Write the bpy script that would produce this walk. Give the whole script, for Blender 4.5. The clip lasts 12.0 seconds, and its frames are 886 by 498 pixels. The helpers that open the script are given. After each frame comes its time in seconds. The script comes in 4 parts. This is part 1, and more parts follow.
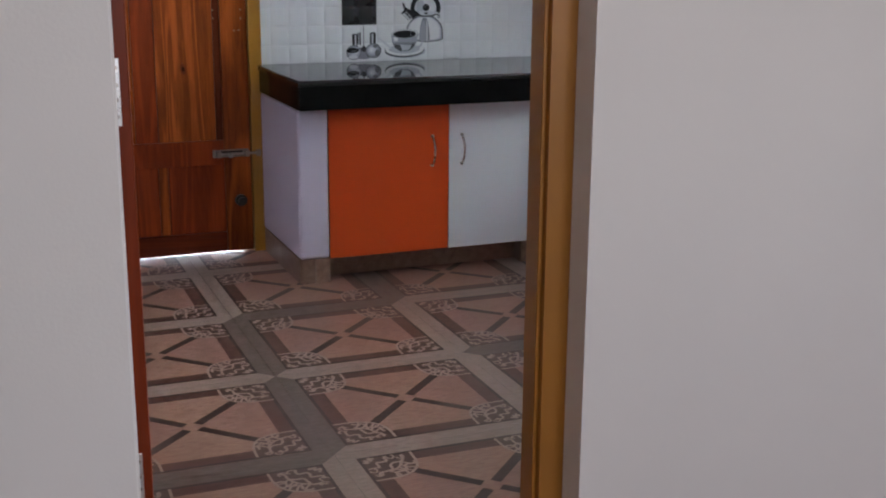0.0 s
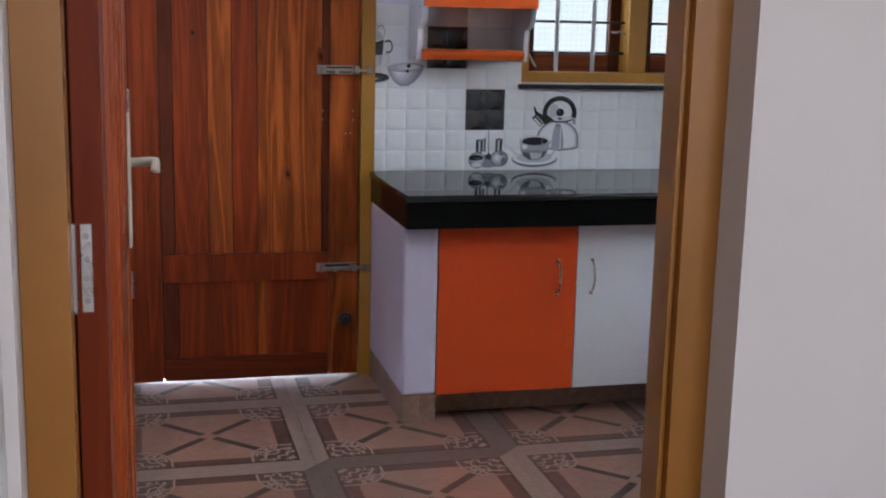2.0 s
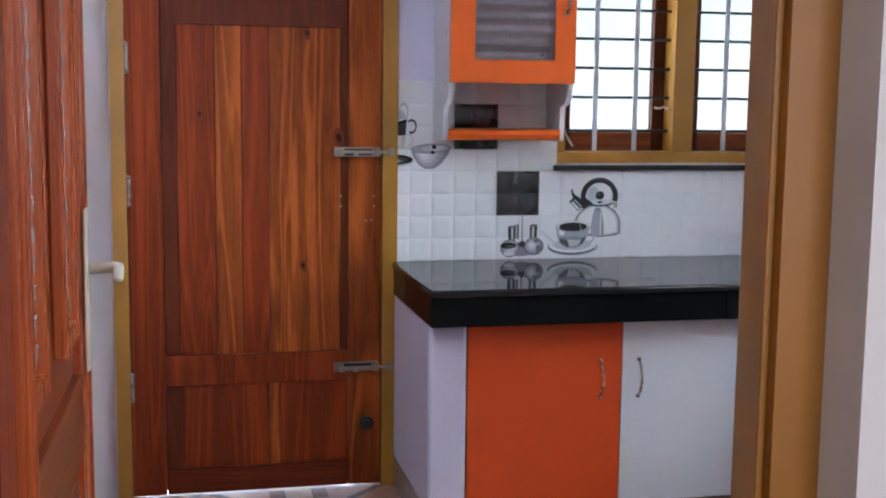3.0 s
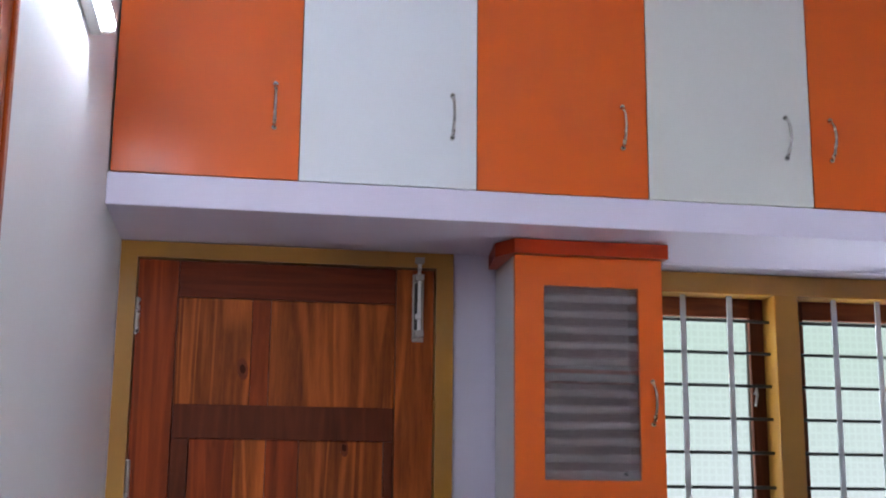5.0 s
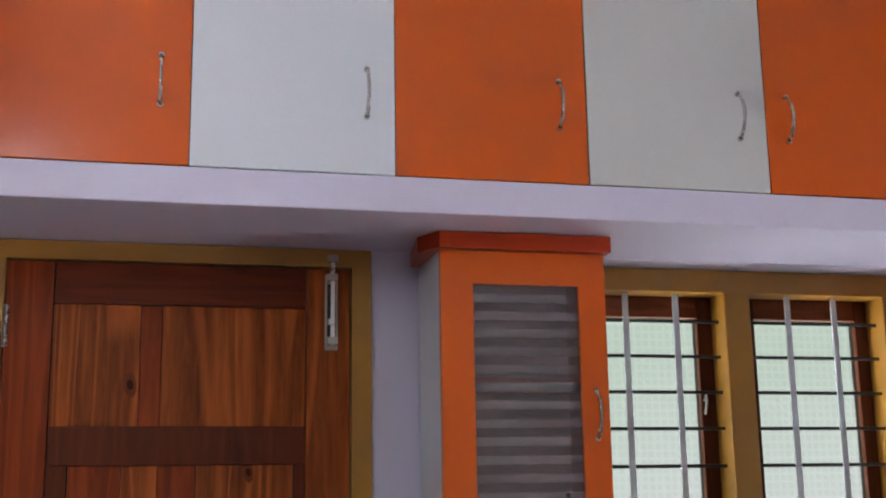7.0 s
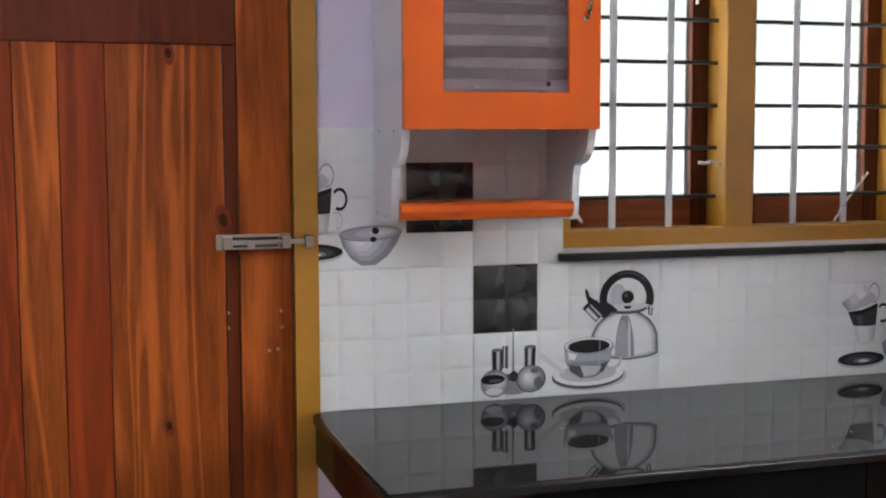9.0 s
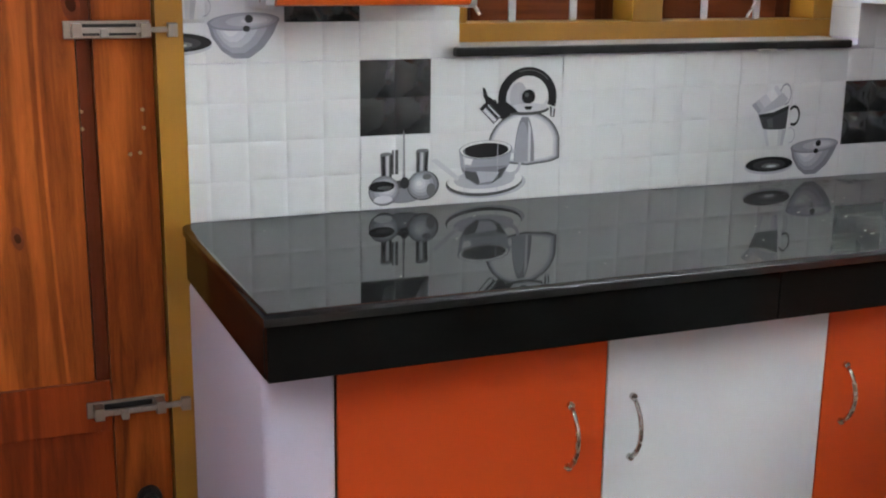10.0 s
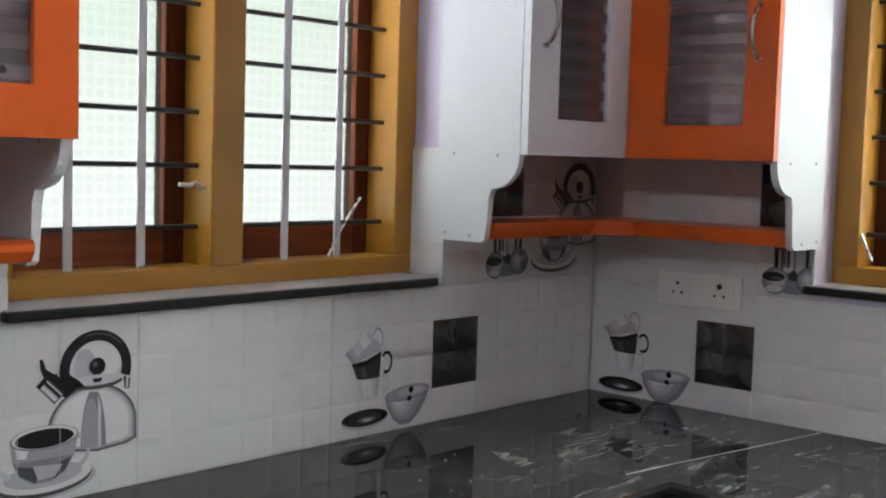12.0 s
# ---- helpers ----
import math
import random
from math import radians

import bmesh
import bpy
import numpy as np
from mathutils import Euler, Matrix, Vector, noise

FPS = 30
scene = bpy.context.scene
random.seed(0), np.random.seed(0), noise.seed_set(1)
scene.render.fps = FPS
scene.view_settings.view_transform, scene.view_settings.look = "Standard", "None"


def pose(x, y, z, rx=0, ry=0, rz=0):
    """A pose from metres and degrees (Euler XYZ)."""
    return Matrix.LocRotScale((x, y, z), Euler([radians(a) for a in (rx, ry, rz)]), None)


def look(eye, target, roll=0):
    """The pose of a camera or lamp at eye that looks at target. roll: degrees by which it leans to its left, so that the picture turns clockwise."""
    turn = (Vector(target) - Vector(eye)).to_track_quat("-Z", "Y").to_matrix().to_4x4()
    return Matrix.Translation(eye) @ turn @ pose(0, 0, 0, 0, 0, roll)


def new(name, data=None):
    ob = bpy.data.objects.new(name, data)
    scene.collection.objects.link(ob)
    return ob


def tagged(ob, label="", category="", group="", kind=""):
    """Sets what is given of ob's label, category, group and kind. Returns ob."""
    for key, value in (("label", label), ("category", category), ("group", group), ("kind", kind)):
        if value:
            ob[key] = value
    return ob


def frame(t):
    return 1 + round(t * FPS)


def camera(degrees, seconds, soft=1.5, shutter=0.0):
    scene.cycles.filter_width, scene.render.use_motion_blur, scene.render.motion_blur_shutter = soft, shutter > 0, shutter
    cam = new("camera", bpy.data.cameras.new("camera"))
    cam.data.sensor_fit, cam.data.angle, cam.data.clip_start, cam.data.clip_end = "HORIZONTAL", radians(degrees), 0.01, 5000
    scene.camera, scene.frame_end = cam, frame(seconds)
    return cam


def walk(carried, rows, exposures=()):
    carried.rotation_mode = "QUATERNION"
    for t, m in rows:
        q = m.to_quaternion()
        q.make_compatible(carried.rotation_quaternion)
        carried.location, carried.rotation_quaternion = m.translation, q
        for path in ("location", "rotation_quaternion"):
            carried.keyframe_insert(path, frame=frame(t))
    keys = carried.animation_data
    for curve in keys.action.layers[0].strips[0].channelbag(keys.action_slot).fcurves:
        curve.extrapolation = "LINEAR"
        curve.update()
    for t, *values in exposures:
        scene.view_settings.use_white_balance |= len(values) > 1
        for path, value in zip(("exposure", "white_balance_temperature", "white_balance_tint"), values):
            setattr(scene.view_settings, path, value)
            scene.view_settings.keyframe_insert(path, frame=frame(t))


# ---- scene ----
cam = camera(40.6, 12.0, soft=2.0)
PATH = [
    (0, (-1.111, -4.795, 1.286), (-0.391, -2.997, 0.789), 0.4),
    (0.5, (-1.071, -4.691, 1.328), (-0.37, -2.875, 0.866), 0.5),
    (1, (-0.972, -4.572, 1.333), (-0.36, -2.717, 0.904), 0.5),
    (1.5, (-0.891, -4.449, 1.343), (-0.361, -2.562, 0.947), 0.8),
    (2, (-0.819, -4.281, 1.354), (-0.33, -2.379, 0.976), 1.4),
    (2.5, (-0.788, -4.075, 1.347), (-0.294, -2.166, 1.012), 1.9),
    (2.7, (-0.749, -4.009, 1.348), (-0.274, -2.092, 1.037), 1.4),
    (4.3, (-0.624, -3.489, 1.365), (-0.337, -1.518, 1.543), 0.6),
    (4.5, (-0.614, -3.425, 1.382), (-0.315, -1.463, 1.625), 0.7),
    (5, (-0.58, -3.29, 1.427), (-0.25, -1.358, 1.828), 0.6),
    (5.5, (-0.561, -3.208, 1.462), (-0.22, -1.303, 1.968), -0.2),
    (5.8, (-0.549, -3.145, 1.474), (-0.215, -1.25, 2.019), -0.8),
    (6, (-0.51, -3.113, 1.476), (-0.2, -1.22, 2.042), -1.2),
    (6.5, (-0.451, -3.023, 1.471), (-0.123, -1.123, 2.004), -1.4),
    (6.7, (-0.476, -2.988, 1.473), (-0.099, -1.085, 1.962), -1.3),
    (8.3, (-0.525, -2.628, 1.407), (0.061, -0.717, 1.463), 0.4),
    (8.5, (-0.516, -2.592, 1.396), (0.066, -0.679, 1.39), 0.3),
    (9, (-0.469, -2.459, 1.366), (0.116, -0.554, 1.19), -0.2),
    (9.5, (-0.423, -2.338, 1.334), (0.22, -0.476, 0.988), -0.0),
    (10, (-0.401, -2.24, 1.308), (0.348, -0.449, 0.826), 0.7),
    (10.5, (-0.413, -2.08, 1.296), (0.551, -0.411, 0.76), 2.0),
    (11, (-0.422, -1.968, 1.327), (0.756, -0.419, 0.866), 3.0),
    (11.5, (-0.408, -1.877, 1.365), (0.93, -0.424, 1.053), 2.4),
    (12, (-0.359, -1.76, 1.384), (1.117, -0.419, 1.23), 1.7),
]
EXPOSURES = [(0.0, 0.88, 6250, 14), (1.5, 0.98, 6150, 15), (2.0, 1.03, 6100, 16), (2.5, 1.43, 6000, 17), (4.5, 1.12, 6080, 16), (5.0, 0.84, 6200, 13), (6.0, 0.59, 6450, 12), (6.5, 0.52, 6600, 13), (8.5, 1.12, 6880, 17),
             (9.5, 1.6, 6650, 14), (10.0, 1.69, 6650, 11), (10.5, 1.94, 6500, 9), (11.0, 1.82, 6600, 10), (11.5, 1.68, 6800, 12), (12.0, 1.08, 6850, 13)]
walk(cam, [(t, look(eye, target, roll)) for t, eye, target, roll in PATH], EXPOSURES)

# ---- world, sun, large lights ----
world = bpy.data.worlds.new("world")
scene.world = world
world.use_nodes = True
wn, wl = world.node_tree.nodes, world.node_tree.links
sky = wn.new("ShaderNodeTexSky")
sky.sky_type, sky.sun_disc = "NISHITA", False
sky.sun_elevation, sky.sun_rotation = radians(55), radians(200)
wn["Background"].inputs["Strength"].default_value = 0.1
wl.new(sky.outputs[0], wn["Background"].inputs["Color"])
sun = new("sun", bpy.data.lights.new("sun", "SUN"))
sun.data.energy, sun.data.angle, sun.data.color = 1.0, radians(12), (1.0, 0.96, 0.9)
sun.matrix_world = look((2, -3, 6), (0.0, 0.0, 0.0))

# added fill lamp for the front room, in a made-up opening behind the walker
hall_fill = new("hall_fill_lamp", bpy.data.lights.new("hall_fill_lamp", "AREA"))
hall_fill.data.shape, hall_fill.data.size, hall_fill.data.size_y, hall_fill.data.energy, hall_fill.data.color = "RECTANGLE", 1.9, 1.2, 30, (0.98, 0.98, 1.0)
hall_fill.matrix_world = look((0.4, -6.9, 1.55), (0.4, -3.0, 1.55))

FZ = 0.03          # floor
CEIL = 2.885
XL, XR = -0.908, 2.152   # kitchen side walls
YF = -2.80         # kitchen face of the front wall
YH = -2.95         # hall face of the front wall


# ---- materials ----
def nodes_of(name):
    m = bpy.data.materials.new(name)
    m.use_nodes = True
    nt = m.node_tree
    return m, nt.nodes, nt.links, nt.nodes["Principled BSDF"]


def coords(n, l, scale=(1, 1, 1), kind="Object"):
    tc = n.new("ShaderNodeTexCoord")
    mp = n.new("ShaderNodeMapping")
    mp.inputs["Scale"].default_value = scale
    l.new(tc.outputs[kind], mp.inputs["Vector"])
    return mp.outputs["Vector"]


def noise_of(n, l, vec, scale, detail=4.0, rough=0.55, distort=0.0):
    t = n.new("ShaderNodeTexNoise")
    t.inputs["Scale"].default_value, t.inputs["Detail"].default_value = scale, detail
    t.inputs["Roughness"].default_value, t.inputs["Distortion"].default_value = rough, distort
    l.new(vec, t.inputs["Vector"])
    return t.outputs["Fac"]


def ramp_of(n, l, fac, stops):
    r = n.new("ShaderNodeValToRGB")
    e = r.color_ramp.elements
    while len(e) < len(stops):
        e.new(0.5)
    for el, (p, c) in zip(e, stops):
        el.position, el.color = p, (*c, 1)
    l.new(fac, r.inputs["Fac"])
    return r.outputs["Color"]


def bump_of(n, l, b, height, strength, dist=0.001):
    bp = n.new("ShaderNodeBump")
    bp.inputs["Strength"].default_value, bp.inputs["Distance"].default_value = strength, dist
    l.new(height, bp.inputs["Height"])
    l.new(bp.outputs["Normal"], b.inputs["Normal"])


def remap(n, l, fac, lo, hi):
    r = n.new("ShaderNodeMapRange")
    r.inputs["To Min"].default_value, r.inputs["To Max"].default_value = lo, hi
    l.new(fac, r.inputs["Value"])
    return r.outputs["Result"]


def shade(c, k):
    return tuple(min(1.0, v * k) for v in c)


def painted(name, c, rough=0.5, vary=0.06, scale=2.5, bump=0.15, fine=160.0, metal=0.0, gloss_vary=0.08, spec=0.5):
    """A painted, laminated or stone-like surface: broad blotches, fine relief."""
    m, n, l, b = nodes_of(name)
    v = coords(n, l)
    broad = noise_of(n, l, v, scale, 5, 0.6)
    l.new(ramp_of(n, l, broad, [(0.3, shade(c, 1 - vary)), (0.7, shade(c, 1 + vary))]), b.inputs["Base Color"])
    small = noise_of(n, l, v, fine, 3)
    l.new(remap(n, l, noise_of(n, l, v, scale * 3, 4), rough - gloss_vary, rough + gloss_vary), b.inputs["Roughness"])
    b.inputs["Metallic"].default_value, b.inputs["Specular IOR Level"].default_value = metal, spec
    bump_of(n, l, b, small, bump, 0.0006)
    return m


def wood(name, dark, light, rough=0.38, along="z", rings=5.5, mix=0.5, grain=0.58, spec=0.12, figure=0.08):
    """Varnished wood with long grain, figure and fine pores, board by board a little different."""
    m, n, l, b = nodes_of(name)
    s = {"z": (1, 1, 0.075), "y": (1, 0.075, 1), "x": (0.075, 1, 1)}[along]
    v = coords(n, l, s)
    info = n.new("ShaderNodeObjectInfo")
    off = n.new("ShaderNodeVectorMath")
    off.operation = "ADD"
    sc = n.new("ShaderNodeVectorMath")
    sc.operation = "SCALE"
    sc.inputs[0].default_value = (3.1, 1.7, 2.3)
    l.new(info.outputs["Random"], sc.inputs["Scale"])
    l.new(v, off.inputs[0])
    l.new(sc.outputs[0], off.inputs[1])
    v = off.outputs[0]
    fig = noise_of(n, l, v, rings, 2, 0.45, 0.9)
    fine = noise_of(n, l, v, 75, 6, 0.75, 0.5)
    blot = noise_of(n, l, v, 7.0, 3)
    wave = n.new("ShaderNodeMath")
    wave.operation = "SINE"
    mul = n.new("ShaderNodeMath")
    mul.operation = "MULTIPLY"
    mul.inputs[1].default_value = 55.0
    l.new(fig, mul.inputs[0])
    l.new(mul.outputs[0], wave.inputs[0])
    a = remap(n, l, wave.outputs[0], 0.155 - figure, 0.155 + figure)
    n_in = n.new("ShaderNodeMath")
    n_in.operation = "MULTIPLY_ADD"
    n_in.inputs[1].default_value = grain
    l.new(fine, n_in.inputs[0])
    l.new(a, n_in.inputs[2])
    tot = n.new("ShaderNodeMath")
    tot.operation = "MULTIPLY_ADD"
    tot.inputs[1].default_value = 0.55
    l.new(blot, tot.inputs[0])
    l.new(n_in.outputs[0], tot.inputs[2])
    mid = tuple((p * (1 - mix) + q * mix) for p, q in zip(dark, light))
    l.new(ramp_of(n, l, tot.outputs[0], [(0.145 + 0.5 * grain, dark), (0.37 + 0.5 * grain, mid), (0.62 + 0.5 * grain, light)]), b.inputs["Base Color"])
    l.new(remap(n, l, fine, rough - 0.08, rough + 0.12), b.inputs["Roughness"])
    b.inputs["Specular IOR Level"].default_value = spec
    bump_of(n, l, b, fine, 0.25, 0.0005)
    return m


def metal(name, c, rough=0.3):
    m, n, l, b = nodes_of(name)
    v = coords(n, l)
    b.inputs["Base Color"].default_value = (*c, 1)
    b.inputs["Metallic"].default_value = 1.0
    l.new(remap(n, l, noise_of(n, l, v, 60, 4), rough - 0.08, rough + 0.15), b.inputs["Roughness"])
    return m


def emitter(name, c, strength):
    m, n, l, b = nodes_of(name)
    b.inputs["Base Color"].default_value = (*c, 1)
    b.inputs["Emission Color"].default_value = (*c, 1)
    b.inputs["Emission Strength"].default_value = strength
    return m


M_LAVENDER = painted("lavender_wall_paint", (0.62, 0.58, 0.71), 0.62, 0.025, 1.6, 0.35, 220)
# lavender lightened for the west wall, to make up for missing light
M_LAVENDER_LIFTED = painted("lightened_lavender_wall_paint", (0.76, 0.75, 0.79), 0.6, 0.02, 1.6, 0.3, 220)
M_HALLWALL = painted("cream_wall_paint", (0.66, 0.63, 0.60), 0.65, 0.025, 1.4, 0.35, 220)
M_CEILING = painted("ceiling_paint", (0.80, 0.79, 0.78), 0.7, 0.02, 1.5, 0.3, 200)
M_SLAB = painted("lilac_slab_paint", (0.66, 0.61, 0.76), 0.55, 0.02, 1.5, 0.3, 200)
M_GOLD = painted("ochre_gloss_paint", (0.36, 0.165, 0.018), 0.33, 0.10, 5.0, 0.25, 120)
M_GOLD_HALL = painted("brown_ochre_gloss_paint", (0.30, 0.120, 0.014), 0.36, 0.10, 5.0, 0.25, 120)
M_ORANGE = painted("orange_laminate", (0.61, 0.097, 0.010), 0.29, 0.012, 1.2, 0.0, 500, 0, 0.002, 0.42)
M_CORAL = painted("coral_orange_laminate", (0.66, 0.080, 0.015), 0.34, 0.012, 1.2, 0.03, 500, 0, 0.02, 0.3)
M_ORANGE_DK = painted("deep_orange_laminate", (0.40, 0.036, 0.006), 0.34, 0.03, 1.5, 0.03, 500, 0, 0.02, 0.3)
M_WHITE = painted("white_laminate", (0.68, 0.70, 0.75), 0.30, 0.006, 1.0, 0.03, 500, 0, 0.015)
M_GREYWHITE = painted("grey_white_laminate", (0.60, 0.60, 0.585), 0.30, 0.006, 1.0, 0.03, 500, 0, 0.015)
M_EDGE = painted("dark_edge_band", (0.03, 0.025, 0.022), 0.5, 0.1)
M_CARCASS = painted("lilac_board", (0.58, 0.56, 0.66), 0.45, 0.03, 2.0)
M_BRACKET = painted("white_bracket_board", (0.62, 0.65, 0.68), 0.4, 0.03, 3.0)
M_TILE = painted("white_glazed_tile", (0.69, 0.70, 0.71), 0.065, 0.02, 3.0, 0.03, 90, 0, 0.02)
# greyer than the tile face, so the shade in the grooves is coloured in
M_TILE_GROOVE = painted("tile_groove_shaded", (0.62, 0.63, 0.65), 0.3, 0.05, 6.0, 0.05)
M_TILE_BLACK = painted("black_glazed_tile", (0.026, 0.026, 0.027), 0.15, 0.03, 6.0, 0.02, 90, 0, 0.02, 0.9)
M_GROUT = painted("tile_grout", (0.50, 0.50, 0.50), 0.85, 0.06, 8.0, 0.4)
M_PLASTIC = painted("white_plastic", (0.78, 0.77, 0.74), 0.35, 0.01, 2.0, 0.02)
M_BLACK = painted("black_plastic", (0.012, 0.012, 0.012), 0.4, 0.1)
M_ROD = painted("black_iron_rod", (0.012, 0.014, 0.016), 0.45, 0.2, 12.0)
M_BAR = painted("grey_painted_bar", (0.52, 0.53, 0.55), 0.4, 0.08, 9.0)
M_TAPE = painted("white_wrapping_tape", (0.62, 0.58, 0.48), 0.6, 0.10, 12.0, 0.6, 60)
M_STEEL = metal("brushed_steel", (0.60, 0.60, 0.60), 0.26)
M_ALU = metal("dull_aluminium", (0.36, 0.33, 0.30), 0.38)
M_HANDLE = metal("satin_handle_steel", (0.54, 0.52, 0.51), 0.22)
M_BOLT = metal("brownish_bolt_metal", (0.34, 0.29, 0.25), 0.36)
M_BRASS = metal("brass_stud", (0.34, 0.24, 0.14), 0.35)
M_TEAK_A = wood("teak_reddish", (0.095, 0.014, 0.004), (0.32, 0.052, 0.010))
M_TEAK_B = wood("teak_orange", (0.120, 0.022, 0.005), (0.52, 0.125, 0.020), mix=0.42, figure=0.11)
M_TEAK_C = wood("teak_dark", (0.070, 0.014, 0.005), (0.15, 0.030, 0.010))
M_TEAK_X = wood("teak_rail", (0.085, 0.013, 0.004), (0.18, 0.030, 0.008), along="x")
M_TEAK_Y = wood("teak_rail_deep", (0.10, 0.024, 0.007), (0.26, 0.065, 0.016), along="y")
M_MAHOG = wood("mahogany_stain", (0.10, 0.015, 0.005), (0.22, 0.038, 0.011), 0.30, grain=0.22, spec=0.14, figure=0.05)
M_LIP = wood("orange_varnished_edge", (0.20, 0.034, 0.008), (0.42, 0.085, 0.015), 0.26, grain=0.22, spec=0.35, figure=0.05)
M_SHUTTER = wood("dark_shutter_wood", (0.045, 0.012, 0.005), (0.12, 0.032, 0.012), 0.4)
# lighter copy of the shutter wood; light on the rails is in its colour
M_SHUTTER_LIT = wood("shutter_rail_wood_lit", (0.10, 0.026, 0.010), (0.24, 0.065, 0.022), 0.4, along="x")
M_KNOT_RIM = painted("wood_knot_halo", (0.17, 0.030, 0.006), 0.5, 0.3, 30, 0.1, 160, 0, 0.05, 0.2)
M_KNOT = painted("wood_knot", (0.060, 0.012, 0.004), 0.6, 0.3, 30, 0.1, 160, 0, 0.05, 0.1)
M_TUBE = emitter("tube_glow", (0.82, 0.92, 1.0), 34.0)
PRINT_TONES = ((0.71, 0.71, 0.72), (0.575, 0.58, 0.62), (0.455, 0.46, 0.51), (0.335, 0.34, 0.385), (0.235, 0.24, 0.27), (0.15, 0.15, 0.16), (0.08, 0.08, 0.085), (0.04, 0.04, 0.045), (0.016, 0.016, 0.018))
PRINT_MATS = [painted("print_tone", c, 0.2, 0.05, 25, 0.02) for c in PRINT_TONES]


def granite():
    m, n, l, b = nodes_of("black_granite")
    v = coords(n, l)
    spk = noise_of(n, l, v, 420, 3, 0.7)
    dust = noise_of(n, l, v, 3.2, 7, 0.65, 0.6)
    smear = noise_of(n, l, coords(n, l, (5.0, 16.0, 5.0)), 1.3, 6, 0.7, 1.2)
    base = ramp_of(n, l, spk, [(0.45, (0.006, 0.006, 0.0065)), (0.75, (0.020, 0.020, 0.021))])
    mask = n.new("ShaderNodeMath")
    mask.operation = "MULTIPLY"
    l.new(ramp_of(n, l, dust, [(0.42, (0, 0, 0)), (0.60, (1, 1, 1))]), mask.inputs[0])
    l.new(ramp_of(n, l, smear, [(0.50, (0, 0, 0)), (0.72, (1, 1, 1))]), mask.inputs[1])
    sep = n.new("ShaderNodeSeparateXYZ")
    l.new(v, sep.inputs[0])
    far = n.new("ShaderNodeMapRange")
    far.inputs["From Min"].default_value, far.inputs["From Max"].default_value = -0.5, 0.35
    far.inputs["To Min"].default_value, far.inputs["To Max"].default_value = 0.25, 2.4
    l.new(sep.outputs[0], far.inputs["Value"])
    more = n.new("ShaderNodeMath")
    more.operation = "MULTIPLY"
    more.use_clamp = True
    l.new(mask.outputs[0], more.inputs[0])
    l.new(far.outputs[0], more.inputs[1])
    mask = more
    mx = n.new("ShaderNodeMixRGB")
    mx.inputs["Color2"].default_value = (0.25, 0.245, 0.24, 1)
    k = n.new("ShaderNodeMath")
    k.operation = "MULTIPLY"
    k.inputs[1].default_value = 0.55
    l.new(mask.outputs[0], k.inputs[0])
    l.new(k.outputs[0], mx.inputs["Fac"])
    l.new(base, mx.inputs["Color1"])
    l.new(mx.outputs[0], b.inputs["Base Color"])
    l.new(remap(n, l, mask.outputs[0], 0.03, 0.28), b.inputs["Roughness"])
    b.inputs["IOR"].default_value = 1.28
    return m


M_GRANITE = granite()
M_APRON = painted("black_polished_apron", (0.006, 0.006, 0.006), 0.10, 0.3, 4.0, 0.03, 300, 0, 0.03, 0.08)
M_GRANITE_EDGE = painted("polished_granite_edge", (0.010, 0.010, 0.010), 0.14, 0.2, 4.0, 0.02, 300, 0, 0.03, 0.5)
M_SILLTOP = painted("pale_sill_top", (0.34, 0.34, 0.36), 0.35, 0.12, 9.0, 0.1)
M_SILL = painted("black_sill_stone", (0.012, 0.012, 0.012), 0.32, 0.3, 10.0, 0.2, 160, 0, 0.08, 0.3)
M_THRESHOLD = painted("pale_threshold_stone", (0.46, 0.43, 0.40), 0.16, 0.1, 8.0, 0.1)
# cement colour, also used for the highlight painted on the worktop edge
M_DUST_AND_GLINT = painted("cement_residue_and_glint", (0.55, 0.53, 0.50), 0.8, 0.2, 40.0, 0.5)


def frosted(name, clear=1.0):
    """Figured window glass, a little grey and green; clear says how much light it lets through."""
    m, n, l, b = nodes_of(name)
    v = coords(n, l)
    grid = n.new("ShaderNodeTexBrick")
    grid.offset, grid.inputs["Scale"].default_value = 0.0, 1.0
    grid.inputs["Brick Width"].default_value, grid.inputs["Row Height"].default_value = 0.022, 0.022
    grid.inputs["Mortar Size"].default_value, grid.inputs["Mortar Smooth"].default_value = 0.006, 1.0
    for key, c in (("Color1", (0.0148, 0.0158, 0.0143, 1)), ("Color2", (0.0153, 0.0163, 0.0148, 1)), ("Mortar", (0.0176, 0.0187, 0.0172, 1))):
        grid.inputs[key].default_value = (*shade(c[:3], clear), 1)
    rot = n.new("ShaderNodeMapping")
    rot.inputs["Rotation"].default_value = (radians(90), 0, 0)
    l.new(v, rot.inputs["Vector"])
    l.new(rot.outputs[0], grid.inputs["Vector"])
    l.new(grid.outputs["Color"], b.inputs["Base Color"])
    b.inputs["Roughness"].default_value = 0.28
    b.inputs["Transmission Weight"].default_value = 1.0
    b.inputs["IOR"].default_value = 1.25
    vor = n.new("ShaderNodeTexVoronoi")
    vor.inputs["Scale"].default_value = 70
    l.new(v, vor.inputs["Vector"])
    bump_of(n, l, b, vor.outputs["Distance"], 0.5, 0.002)
    return m


M_PANE = frosted("figured_window_glass")
M_PANE_EAST = frosted("clear_figured_window_glass", 4.5)


